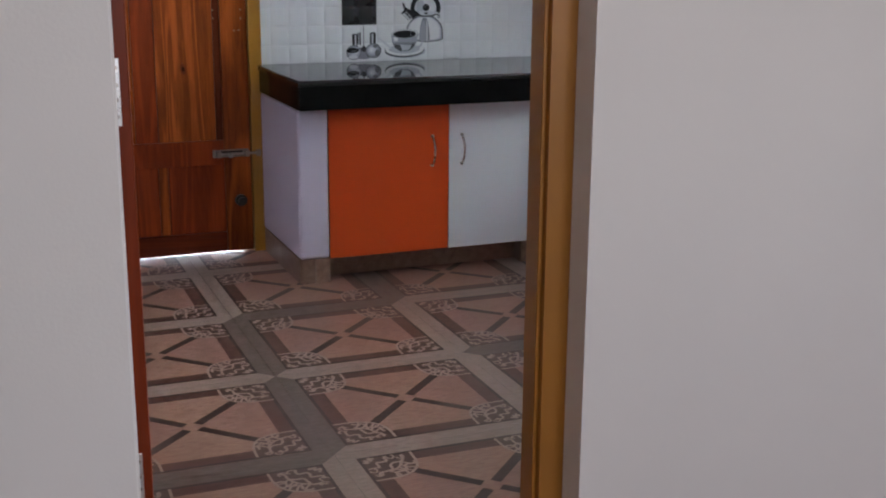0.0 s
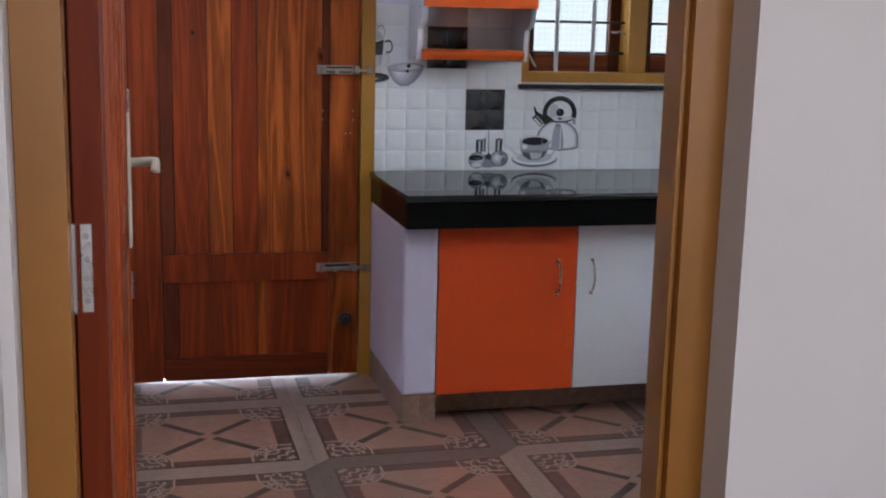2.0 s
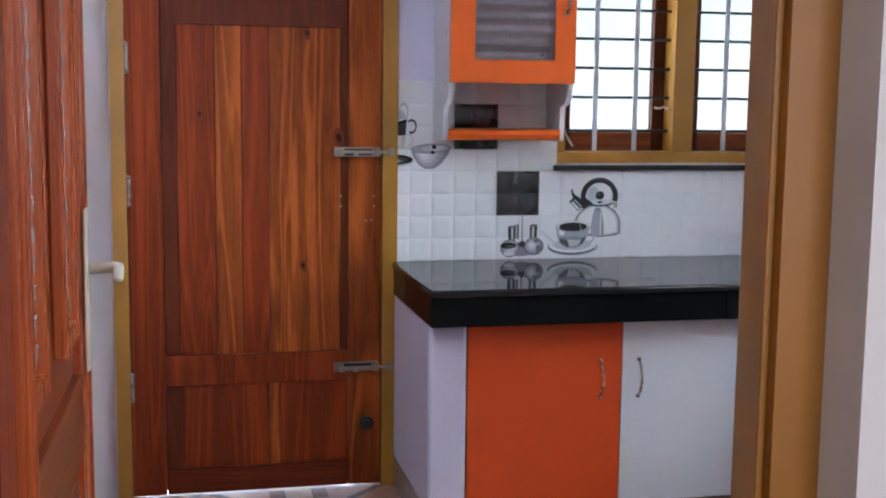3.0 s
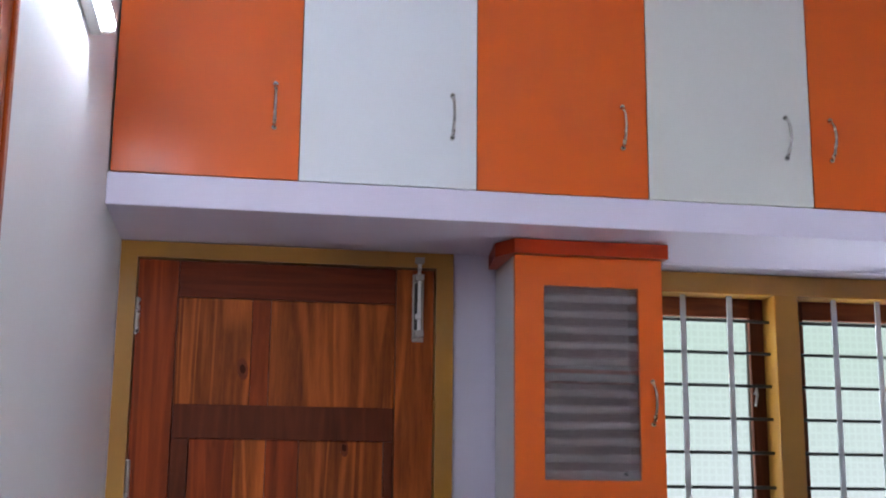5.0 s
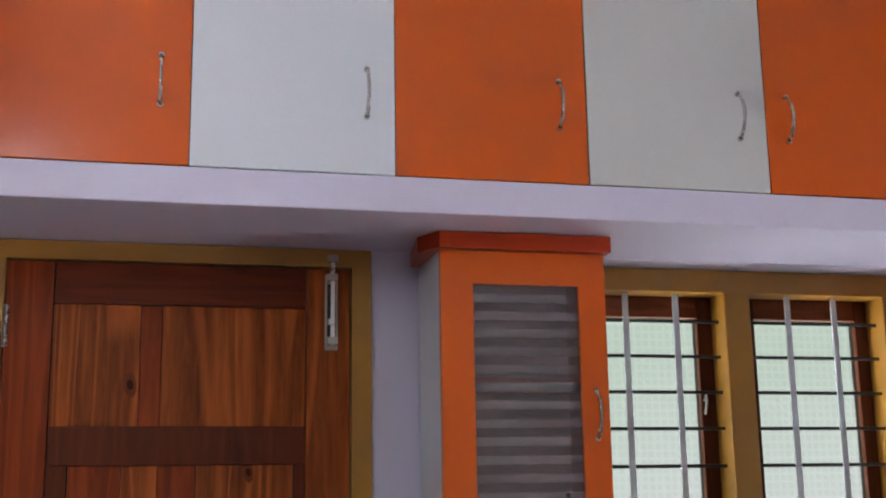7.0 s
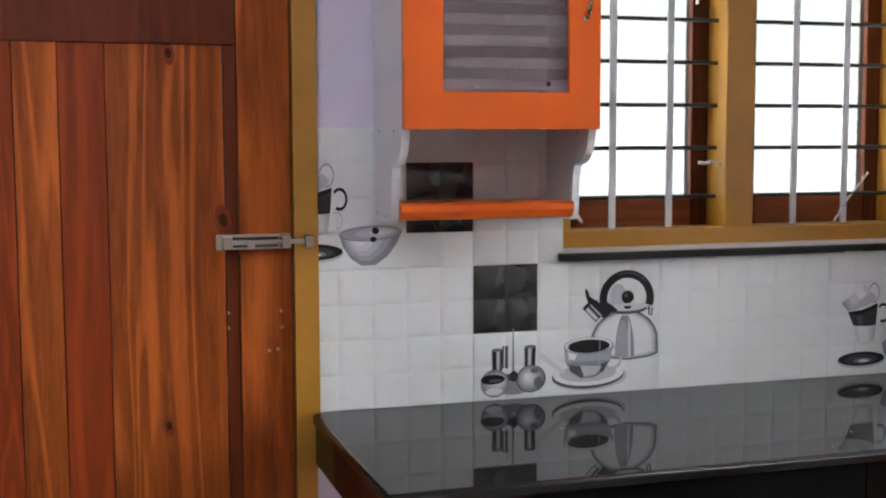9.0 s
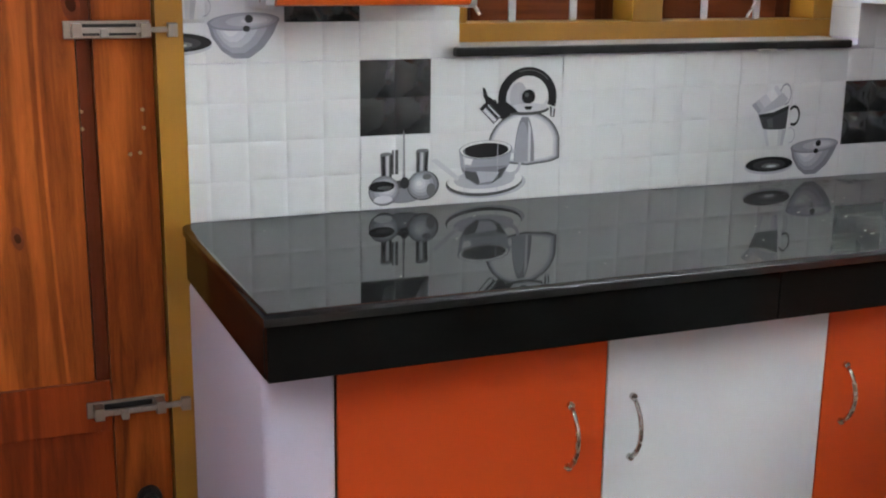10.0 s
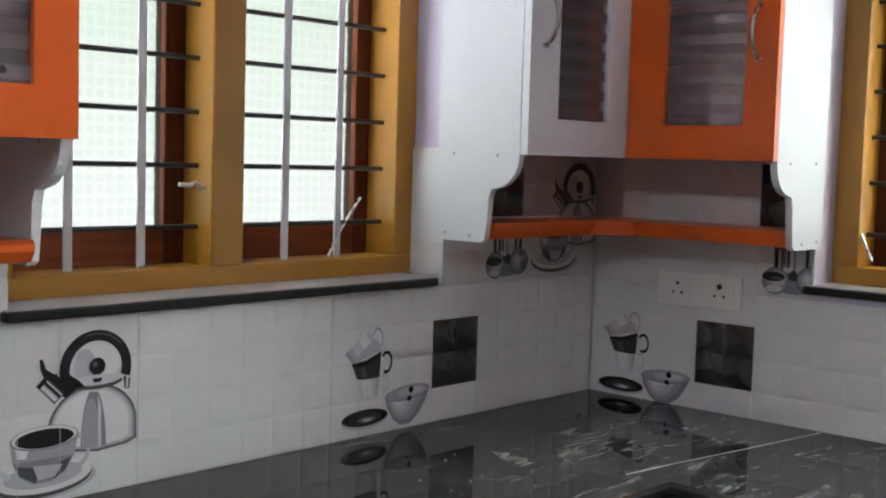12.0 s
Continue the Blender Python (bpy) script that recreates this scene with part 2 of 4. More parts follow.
def cabinet_glass(name, tint, veil):
    m, n, l, b = nodes_of(name)
    tr = n.new("ShaderNodeBsdfTransparent")
    tr.inputs["Color"].default_value = (*tint, 1)
    mix = n.new("ShaderNodeMixShader")
    mix.inputs["Fac"].default_value = veil
    b.inputs["Base Color"].default_value = (0.44, 0.37, 0.39, 1)
    b.inputs["Roughness"].default_value = 0.04
    l.new(tr.outputs[0], mix.inputs[1])
    l.new(b.outputs[0], mix.inputs[2])
    gl = n.new("ShaderNodeBsdfGlossy")
    gl.inputs["Roughness"].default_value = 0.03
    fr_ = n.new("ShaderNodeFresnel")
    fr_.inputs["IOR"].default_value = 1.5
    coat = n.new("ShaderNodeMixShader")
    l.new(fr_.outputs[0], coat.inputs["Fac"])
    l.new(mix.outputs[0], coat.inputs[1])
    l.new(gl.outputs[0], coat.inputs[2])
    l.new(coat.outputs[0], n["Material Output"].inputs["Surface"])
    return m


M_CLEAR = cabinet_glass("clear_cabinet_glass", (0.80, 0.66, 0.68), 0.19)
M_STRIPE = cabinet_glass("frosted_glass_stripe", (0.72, 0.62, 0.64), 0.32)
M_LEAFGLASS = cabinet_glass("ribbed_door_glass", (0.3, 0.3, 0.3), 0.85)
M_LEAFGLASS.node_tree.nodes["Principled BSDF"].inputs["Base Color"].default_value = (0.55, 0.58, 0.55, 1)


def backdrop_mat(name, strength):
    m, n, l, b = nodes_of(name)
    v = coords(n, l)
    sep = n.new("ShaderNodeSeparateXYZ")
    l.new(v, sep.inputs[0])
    up = n.new("ShaderNodeMapRange")
    up.inputs["From Min"].default_value, up.inputs["From Max"].default_value = 1.55, 2.45
    l.new(sep.outputs[2], up.inputs["Value"])
    wob = n.new("ShaderNodeMath")
    wob.operation = "MULTIPLY_ADD"
    wob.inputs[1].default_value, wob.inputs[2].default_value = 0.9, -0.45
    l.new(noise_of(n, l, v, 2.2, 3), wob.inputs[0])
    mixed = n.new("ShaderNodeMath")
    mixed.operation = "ADD"
    l.new(up.outputs[0], mixed.inputs[0])
    l.new(wob.outputs[0], mixed.inputs[1])
    c = ramp_of(n, l, mixed.outputs[0], [(0.10, (0.87, 0.92, 1.0)), (0.75, (0.70, 0.83, 0.79))])
    em = n.new("ShaderNodeEmission")
    em.inputs["Strength"].default_value = strength
    l.new(c, em.inputs["Color"])
    l.new(em.outputs[0], n["Material Output"].inputs["Surface"])
    return m


M_BACK = backdrop_mat("bright_garden_haze", 29.0)
M_BACK_EAST = backdrop_mat("bright_open_sky_haze", 31.0)


def floor_mat(name, a, c, scale):
    m, n, l, b = nodes_of(name)
    v = coords(n, l)
    f = noise_of(n, l, coords(n, l, (1.0, 6.0, 1.0)), scale, 5, 0.6, 0.6)
    stops = [(0.25, a), (0.75, c)]
    info = n.new("ShaderNodeObjectInfo")
    mx = n.new("ShaderNodeMixRGB")
    mx.blend_type = "MULTIPLY"
    mx.inputs["Fac"].default_value = 1.0
    l.new(ramp_of(n, l, f, stops), mx.inputs["Color1"])
    l.new(ramp_of(n, l, info.outputs["Random"], [(0.0, (0.88, 0.88, 0.88)), (1.0, (1.0, 1.0, 1.0))]), mx.inputs["Color2"])
    l.new(mx.outputs[0], b.inputs["Base Color"])
    l.new(remap(n, l, noise_of(n, l, v, 7, 5), 0.34, 0.52), b.inputs["Roughness"])
    bump_of(n, l, b, noise_of(n, l, v, 140, 3), 0.12, 0.0005)
    return m


M_F_PEACH = floor_mat("floor_peach_wood", (0.265, 0.140, 0.096), (0.44, 0.258, 0.178), 30)
M_F_PEACH2 = floor_mat("floor_rose_wood", (0.245, 0.124, 0.090), (0.41, 0.232, 0.170), 30)
M_F_DARK = floor_mat("floor_umber_bar", (0.042, 0.020, 0.015), (0.080, 0.042, 0.032), 14)
M_F_BROWN = floor_mat("floor_brown_border", (0.085, 0.034, 0.025), (0.145, 0.064, 0.047), 30)
M_F_LIGHTBAND = floor_mat("floor_pale_plank", (0.24, 0.172, 0.132), (0.40, 0.308, 0.250), 30)
M_F_DARKBAND = floor_mat("floor_grey_plank", (0.095, 0.068, 0.054), (0.200, 0.152, 0.125), 30)
M_F_SCROLL = floor_mat("floor_scroll_tracery", (0.30, 0.205, 0.155), (0.46, 0.34, 0.27), 24)
M_F_SCROLLBED = floor_mat("floor_scroll_bed", (0.070, 0.034, 0.026), (0.150, 0.082, 0.062), 20)
M_F_GROUT = painted("floor_grout", (0.20, 0.165, 0.14), 0.85, 0.1, 9)
M_SKIRT = floor_mat("skirting_wood_tile", (0.19, 0.11, 0.080), (0.38, 0.25, 0.185), 26)


# ---- building helpers ----
AT = {}


def mesh_of(name, bm, *mats):
    me = bpy.data.meshes.new(name)
    bm.to_mesh(me)
    bm.free()
    for m in mats:
        me.materials.append(m)
    return me


def thing(name, base, label, category, group="", kind="", rz=0.0):
    """An Empty at the base of a thing; its parts are laid out in the world and moved under it."""
    ob = new(name)
    ob.empty_display_size = 0.05
    AT[ob] = pose(*base, 0, 0, rz)
    ob.matrix_world = AT[ob]
    return tagged(ob, label, category, group, kind)


def part(name, bm, material, parent, label="", smooth=False, pre=None):
    """One mesh object under a thing or a part, from a bmesh in world places."""
    if pre is not None:
        bm.transform(pre)
    bm.transform(AT[parent].inverted())
    if smooth:
        for f in bm.faces:
            f.smooth = True
    ob = new(name, mesh_of(name, bm, *(material if isinstance(material, (list, tuple)) else (material,))))
    ob.parent = parent
    AT[ob] = AT[parent]
    if label:
        ob["label"] = label
    return ob


def solid(name, bm, material, label, category, kind="structure", smooth=False, group=""):
    """A thing or piece of the setting that is one mesh."""
    lo = Vector((min(v.co.x for v in bm.verts), min(v.co.y for v in bm.verts), min(v.co.z for v in bm.verts)))
    hi = Vector((max(v.co.x for v in bm.verts), max(v.co.y for v in bm.verts), 0))
    base = Vector(((lo.x + hi.x) / 2, (lo.y + hi.y) / 2, lo.z))
    bm.transform(Matrix.Translation(-base))
    if smooth:
        for f in bm.faces:
            f.smooth = True
    ob = new(name, mesh_of(name, bm, *(material if isinstance(material, (list, tuple)) else (material,))))
    ob.location = base
    AT[ob] = Matrix.Translation(base)
    return tagged(ob, label, category, group, kind)


def box(x0, x1, y0, y1, z0, z1, bevel=0.0, bm=None, seg=2):
    bm = bm or bmesh.new()
    m = Matrix.Translation(((x0 + x1) / 2, (y0 + y1) / 2, (z0 + z1) / 2)) @ Matrix.Diagonal((abs(x1 - x0), abs(y1 - y0), abs(z1 - z0), 1))
    vs = bmesh.ops.create_cube(bm, size=1.0, matrix=m)["verts"]
    if bevel:
        es = list({e for v in vs for e in v.link_edges})
        bmesh.ops.bevel(bm, geom=es, offset=bevel, segments=seg, affect="EDGES", profile=0.5)
    return bm


def prism(pts, axis, a, b, bm=None):
    """A closed outline (pairs) pushed from a to b along an axis. Pairs are (y, z), (x, z) or (x, y)."""
    bm = bm or bmesh.new()
    put = {"x": lambda p, t: (t, p[0], p[1]), "y": lambda p, t: (p[0], t, p[1]), "z": lambda p, t: (p[0], p[1], t)}[axis]
    u = [bm.verts.new(put(p, a)) for p in pts]
    w = [bm.verts.new(put(p, b)) for p in pts]
    bm.faces.new(u)
    bm.faces.new(w[::-1])
    for i in range(len(pts)):
        j = (i + 1) % len(pts)
        bm.faces.new((u[i], w[i], w[j], u[j]))
    bmesh.ops.recalc_face_normals(bm, faces=bm.faces[:])
    return bm


def sweep(path, r, bm=None, sides=10, flat=1.0):
    """A round bar along a path of points."""
    bm = bm or bmesh.new()
    path = [Vector(p) for p in path]
    rings = []
    for i, p in enumerate(path):
        d = (path[min(i + 1, len(path) - 1)] - path[max(i - 1, 0)]).normalized()
        side = d.cross(Vector((0.31, 0.17, 0.93)) if abs(d.z) < 0.9 else Vector((1, 0, 0))).normalized()
        up = side.cross(d)
        rings.append([bm.verts.new(p + r * (math.cos(t) * side + flat * math.sin(t) * up)) for t in (2 * math.pi * k / sides for k in range(sides))])
    for a, b in zip(rings, rings[1:]):
        for k in range(sides):
            bm.faces.new((a[k], a[(k + 1) % sides], b[(k + 1) % sides], b[k]))
    bm.faces.new(rings[0][::-1])
    bm.faces.new(rings[-1])
    bmesh.ops.recalc_face_normals(bm, faces=bm.faces[:])
    return bm


def disc(c, r, axis, depth, bm=None, sides=20):
    d = {"x": Vector((1, 0, 0)), "y": Vector((0, 1, 0)), "z": Vector((0, 0, 1))}[axis] * depth
    return sweep([Vector(c), Vector(c) + d], r, bm, sides)


def cut(bm, co, no):
    bmesh.ops.bisect_plane(bm, geom=bm.verts[:] + bm.edges[:] + bm.faces[:], plane_co=co, plane_no=no, clear_outer=True)


def ell(cu, cv, ru, rv, a0=0.0, a1=360.0, n=28):
    return [(cu + ru * math.cos(radians(a0 + (a1 - a0) * k / n)), cv + rv * math.sin(radians(a0 + (a1 - a0) * k / n))) for k in range(n if a1 - a0 >= 360 else n + 1)]


def band(cu, cv, r0, r1, a0, a1, n=20, k=1.0):
    return ell(cu, cv, r1, r1 * k, a0, a1, n) + ell(cu, cv, r0, r0 * k, a0, a1, n)[::-1]


def turn(pts, cu, cv, deg):
    c, s = math.cos(radians(deg)), math.sin(radians(deg))
    return [(cu + (u - cu) * c - (v - cv) * s, cv + (u - cu) * s + (v - cv) * c) for u, v in pts]


# ---- structure ----
def wall(name, axis, span, faces, z, holes, mat, label):
    """A wall along x or y between two faces, with openings (a0, a1, z0, z1) that go through."""
    bm = bmesh.new()
    put = (lambda a, b, c, d: box(a, b, faces[0], faces[1], c, d, bm=bm)) if axis == "x" else (lambda a, b, c, d: box(faces[0], faces[1], a, b, c, d, bm=bm))
    at = span[0]
    for a0, a1, z0, z1 in sorted(holes):
        put(at, a0, *z)
        if z0 > z[0]:
            put(a0, a1, z[0], z0)
        if z1 < z[1]:
            put(a0, a1, z1, z[1])
        at = a1
    put(at, span[1], *z)
    return solid(name, bm, mat, label, "wall")


DOOR = (-0.904, 0.012, FZ - 0.01, 2.094)
WIN = (0.566, 1.583, 1.108, 2.096)
wall("wall_north", "x", (XL - 0.15, XR + 0.2), (0.006, 0.22), (0, CEIL), [DOOR, WIN], M_LAVENDER, "lavender painted kitchen wall with back door and window")
wall("wall_east", "y", (YF, 0.006), (XR + 0.006, XR + 0.22), (0, CEIL), [(-1.606, -0.589, 1.108, 2.096)], M_LAVENDER, "lavender painted kitchen side wall with a window")
wall("wall_west", "y", (YF, 0.006), (XL - 0.15, XL), (0, CEIL), [], M_LAVENDER_LIFTED, "plain lavender painted kitchen wall, its colour lightened to stand in for daylight")
wall("wall_south", "x", (-3.2, XR + 0.22), (YH, YF), (0, CEIL), [(-0.954, -0.090, FZ - 0.01, 2.10)], M_HALLWALL, "cream painted wall with the kitchen doorway")
solid("wall_pier", box(-3.2, -0.968, -3.55, YH, 0, CEIL, 0.004), M_HALLWALL, "cream painted wall pier beside the doorway", "wall")
wall("wall_hall_west", "y", (-6.6, -3.55), (-3.35, -3.2), (0, CEIL), [], M_HALLWALL, "cream painted hall wall")
wall("wall_hall_east", "y", (-6.6, YH), (XR + 0.07, XR + 0.22), (0, CEIL), [], M_HALLWALL, "cream painted hall wall")
# unseen wall; its opening is made up to let the added fill lamp in
wall("wall_hall_south", "x", (-3.35, XR + 0.22), (-6.75, -6.6), (0, CEIL), [(-0.55, 1.35, 0.95, 2.15)], M_HALLWALL, "cream painted hall wall, unseen, with an opening added for the fill lamp")
solid("ceiling", box(-3.35, XR + 0.22, -6.75, 0.22, CEIL, CEIL + 0.12), M_CEILING, "white painted ceiling", "ceiling")
solid("subfloor", box(-3.35, XR + 0.22, -6.75, 0.22, FZ - 0.13, FZ - 0.012), M_F_GROUT, "grouted screed under the floor tiles", "floor")
# outside the windows and the door
solid("backdrop", box(-1.6, 2.6, 1.10, 1.12, -0.3, 3.2), M_BACK, "bright hazy garden light outside", "backdrop")
solid("backdrop", box(XR + 1.1, XR + 1.12, -2.6, 0.4, -0.3, 3.2), M_BACK_EAST, "bright hazy garden light outside", "backdrop")
solid("ground", box(-40, 40, -40, 40, -0.4, -0.3), painted("earth", (0.30, 0.25, 0.2), 0.9, 0.2, 0.7), "bare earth around the house", "ground")
# loft slab over door and window
solid("loft_slab", box(XL, XR, -0.415, 0.006, 2.097, 2.178, 0.003), M_SLAB, "lilac painted concrete loft slab", "slab")


# ---- kitchen: back door ----
def hinge(name, x, y, z, parent, w=0.012):
    bm = sweep([(x, y, z - 0.047), (x, y, z + 0.047)], w * 0.55, sides=10)
    box(x - w * 0.8, x + w * 0.2, y, y + 0.004, z - 0.05, z + 0.05, 0.001, bm)
    return part(name, bm, M_STEEL, parent, "steel butt hinge")


def bolt(x0, x1, y, z, parent, upright=False, mt=M_BOLT, label="brownish metal tower bolt"):
    """A tower bolt: plate, rod, two guides, knob."""
    def b(a0, a1, d0, d1, c0, c1, bm=None, bev=0.0015):
        return box(z + c0, z + c1, y - d1, y - d0, a0, a1, bev, bm) if upright else box(a0, a1, y - d1, y - d0, z + c0, z + c1, bev, bm)
    p = part("tower_bolt", b(x0, x1 - 0.045, 0, 0.004, -0.016, 0.016), mt, parent, label)
    # black strip that paints the shade between rod and plate
    part("bolt_slot", b(x0 + 0.032, x1 - 0.07, 0.0042, 0.0060, -0.0105, 0.0105, None, 0.0005), M_BLACK, p, "dark strip painting the shade under the rod")
    part("bolt_rod", b(x0 + 0.01, x1, 0.020, 0.030, -0.0045, 0.0055), M_ALU if mt is M_BOLT else M_STEEL, p)
    for a, d0 in ((x0 + 0.012, 0.0), (x1 - 0.066, 0.0), (x1 - 0.018, 0.0195)):
        part("bolt_guide", b(a, a + 0.018, d0, 0.034, -0.0125, 0.0125), mt, p)
    k = x0 + 0.06
    part("bolt_knob", b(k, k + 0.014, 0.028, 0.042, -0.012, 0.004), M_ALU if mt is M_BOLT else M_STEEL, p)
    return p


door = thing("door_1", (-0.45, 0.05, FZ), "closed teak plank door with bolts in an ochre frame", "door", kind="structure")
fr = part("door_frame", prism([(-0.904, FZ), (-0.904, 2.094), (0.012, 2.094), (0.012, FZ), (-0.038, FZ), (-0.038, 2.050), (-0.858, 2.050), (-0.858, FZ)], "y", -0.010, 0.11), M_GOLD, door, "ochre painted door frame")
part("door_stop", prism([(-0.858, FZ), (-0.858, 2.050), (-0.038, 2.050), (-0.038, FZ), (-0.060, FZ), (-0.060, 2.027), (-0.840, 2.027), (-0.840, FZ)], "y", 0.052, 0.11), M_GOLD, fr)
LY0, LY1 = 0.012, 0.048      # leaf faces
ZB = FZ + 0.005
for nm, x0, x1, z0, z1, mt in (("stile", -0.855, -0.748, ZB, 2.047, M_TEAK_A), ("stile", -0.148, -0.041, ZB, 2.047, M_TEAK_B),
                               ("top_rail", -0.746, -0.150, 1.947, 2.047, M_TEAK_X), ("cross_rail", -0.746, -0.150, 1.566, 1.657, M_TEAK_C),
                               ("lock_rail", -0.746, -0.150, 0.400, 0.500, M_TEAK_A), ("bottom_rail", -0.746, -0.150, ZB, 0.118, M_TEAK_X)):
    part(nm, box(x0, x1, LY0 - 0.004 if nm != "cross_rail" else LY0, LY1, z0, z1, 0.0012), mt, door)
for cuts, z0, z1, mats in (((-0.748, -0.545, -0.495, -0.148), 1.657, 1.947, (M_TEAK_B, M_TEAK_A, M_TEAK_B)),
                           # the last strip is the shadow beside the right stile, painted as dark wood
                           ((-0.748, -0.700, -0.580, -0.496, -0.407, -0.176, -0.148), 0.500, 1.566, (M_TEAK_C, M_TEAK_A, M_TEAK_B, M_TEAK_A, M_TEAK_B, M_TEAK_C)),
                           ((-0.748, -0.690, -0.415, -0.375, -0.148), 0.118, 0.400, (M_TEAK_C, M_TEAK_A, M_TEAK_B, M_TEAK_A))):
    for a, b, mt in zip(cuts, cuts[1:], mats):
        part("board", box(a + 0.0009, b - 0.0009, LY0 + 0.007, LY1 - 0.004, z0, z1, 0.0006), mt, door)
part("backing", box(-0.75, -0.146, LY1 - 0.004, LY1 + 0.001, ZB + 0.002, 2.04), M_TEAK_C, door)
for x, z, r in ((-0.628, 1.285, 0.011), (-0.283, 1.548, 0.013), (-0.298, 0.790, 0.012), (-0.565, 1.755, 0.016), (-0.18, 1.21, 0.018)):
    kt = part("knot", prism(turn(ell(x, z, r * 0.9, r * 1.9, n=18), x, z, 8), "y", LY0 + 0.0075, LY0 + 0.0066), M_KNOT_RIM, door, "dark wood knot")
    part("knot_heart", prism(turn(ell(x, z, r * 0.5, r * 0.8, n=14), x, z, 12), "y", LY0 + 0.0075, LY0 + 0.0061), M_KNOT, kt)
for z in (1.89, 1.458, 1.04, 0.40):
    hinge("hinge", -0.852, LY0 - 0.012, z, door)
bolt(-0.197, 0.000, LY0 - 0.004, 1.165, door)
bolt(-0.197, -0.004, LY0 - 0.004, 0.445, door)
bolt(1.842, 2.078, LY0 - 0.004, -0.087, door, True, M_ALU, "dull aluminium tower bolt")
kn = part("stop_knob", disc((-0.088, LY0 - 0.004, 0.248), 0.024, "y", -0.014), M_BLACK, door, "black rubber door stop")
part("stop_cap", disc((-0.088, LY0 - 0.018, 0.248), 0.015, "y", -0.016), M_BLACK, kn)
for x, z in ((-0.173, 1.018), (-0.173, 0.986), (-0.065, 1.019), (-0.064, 0.985), (-0.091, 0.937), (-0.073, 0.939)):
    part("stud", disc((x, LY0 - 0.003 if x > -0.148 else LY0 + 0.008, z), 0.0036, "y", -0.004, sides=10), M_BRASS, door, "bare screw stud")


# ---- windows ----
def window(name, pre, at, label, pane_mat):
    w = thing(name, at, label, "window", kind="structure")
    P = lambda nm, bm, mt, par=w, lb="": part(nm, bm, mt, par, lb, pre=pre)
    x0, x1, z0, z1, ya, yb = 0.566, 1.582, 1.118, 2.094, 0.095, 0.1842
    outer = bmesh.new()
    for b in ((x0, x1, 1.118, 1.163), (x0, x1, 2.030, z1), (x0, 0.625, 1.163, 2.030), (1.520, x1, 1.163, 2.030)):
        box(b[0], b[1], ya, yb, b[2], b[3], 0.003, outer)
    frame_ = P("window_frame", outer, M_GOLD, w, "ochre painted window frame")
    P("mullion", box(1.024, 1.102, ya - 0.002, yb, 1.160, 2.033, 0.004), M_GOLD)
    for xs in ((0.625, 0.745, 0.894, 1.024), (1.102, 1.237, 1.383, 1.520)):
        for x in xs[1:3]:
            P("upright_bar", box(x - 0.0085, x + 0.0085, 0.129, 0.134, 1.163, 2.030, 0.001), M_BAR)
        for z in (1.236, 1.353, 1.455, 1.557, 1.658, 1.757, 1.856, 1.954):
            P("cross_rod", sweep([(xs[0] - 0.002, 0.1395, z), (xs[3] + 0.002, 0.1395, z)], 0.0052, sides=8), M_ROD)
    for a, b, g0, g1 in ((0.600, 1.054, 0.672, 0.981), (1.074, 1.540, 1.160, 1.481)):
        sh = P("shutter", box(a, g0, 0.185, 0.222, 1.128, 2.07, 0.003), M_SHUTTER, w, "dark wooden shutter with figured glass")
        P("shutter_stile", box(g1, b, 0.185, 0.222, 1.128, 2.07, 0.003), M_SHUTTER, sh)
        P("shutter_rail", box(g0, g1, 0.185, 0.222, 1.128, 1.229, 0.003), M_SHUTTER_LIT, sh)
        P("shutter_rail", box(g0, g1, 0.185, 0.222, 1.972, 2.07, 0.003), M_SHUTTER_LIT, sh)
        pane = P("pane", box(g0 - 0.004, g1 + 0.004, 0.200, 0.205, 1.222, 1.979), pane_mat, sh, "figured glass pane")
        pane.visible_shadow = False
    # hooks and stays
    P("stay_hook", sweep([(0.955, 0.10, 1.318), (0.972, 0.095, 1.316), (0.99, 0.098, 1.321), (1.006, 0.10, 1.312), (1.018, 0.105, 1.312)], 0.0045, sides=8), M_STEEL, w, "steel hook on the mullion")
    P("stay_hook", sweep([(0.985, 0.175, 1.735), (0.99, 0.17, 1.765), (0.992, 0.172, 1.735), (0.986, 0.174, 1.70)], 0.004, sides=8), M_STEEL)
    P("stay_arm", sweep([(1.345, 0.115, 1.168), (1.40, 0.135, 1.225), (1.468, 0.15, 1.288)], 0.0030, sides=8), M_STEEL)
    P("stay_arm", sweep([(0.622, 0.112, 1.240), (0.64, 0.105, 1.205), (0.655, 0.10, 1.180)], 0.0042, sides=8), M_STEEL)
    return w


window("window_1", Matrix(), (1.06, 0.13, 1.118), "two-light ochre window with grille and figured glass", M_PANE)
EAST = pose(XR, -0.023, 0, 0, 0, -90)
window("window_2", EAST, (XR + 0.13, -1.083, 1.118), "two-light ochre window with grille and figured glass", M_PANE_EAST)
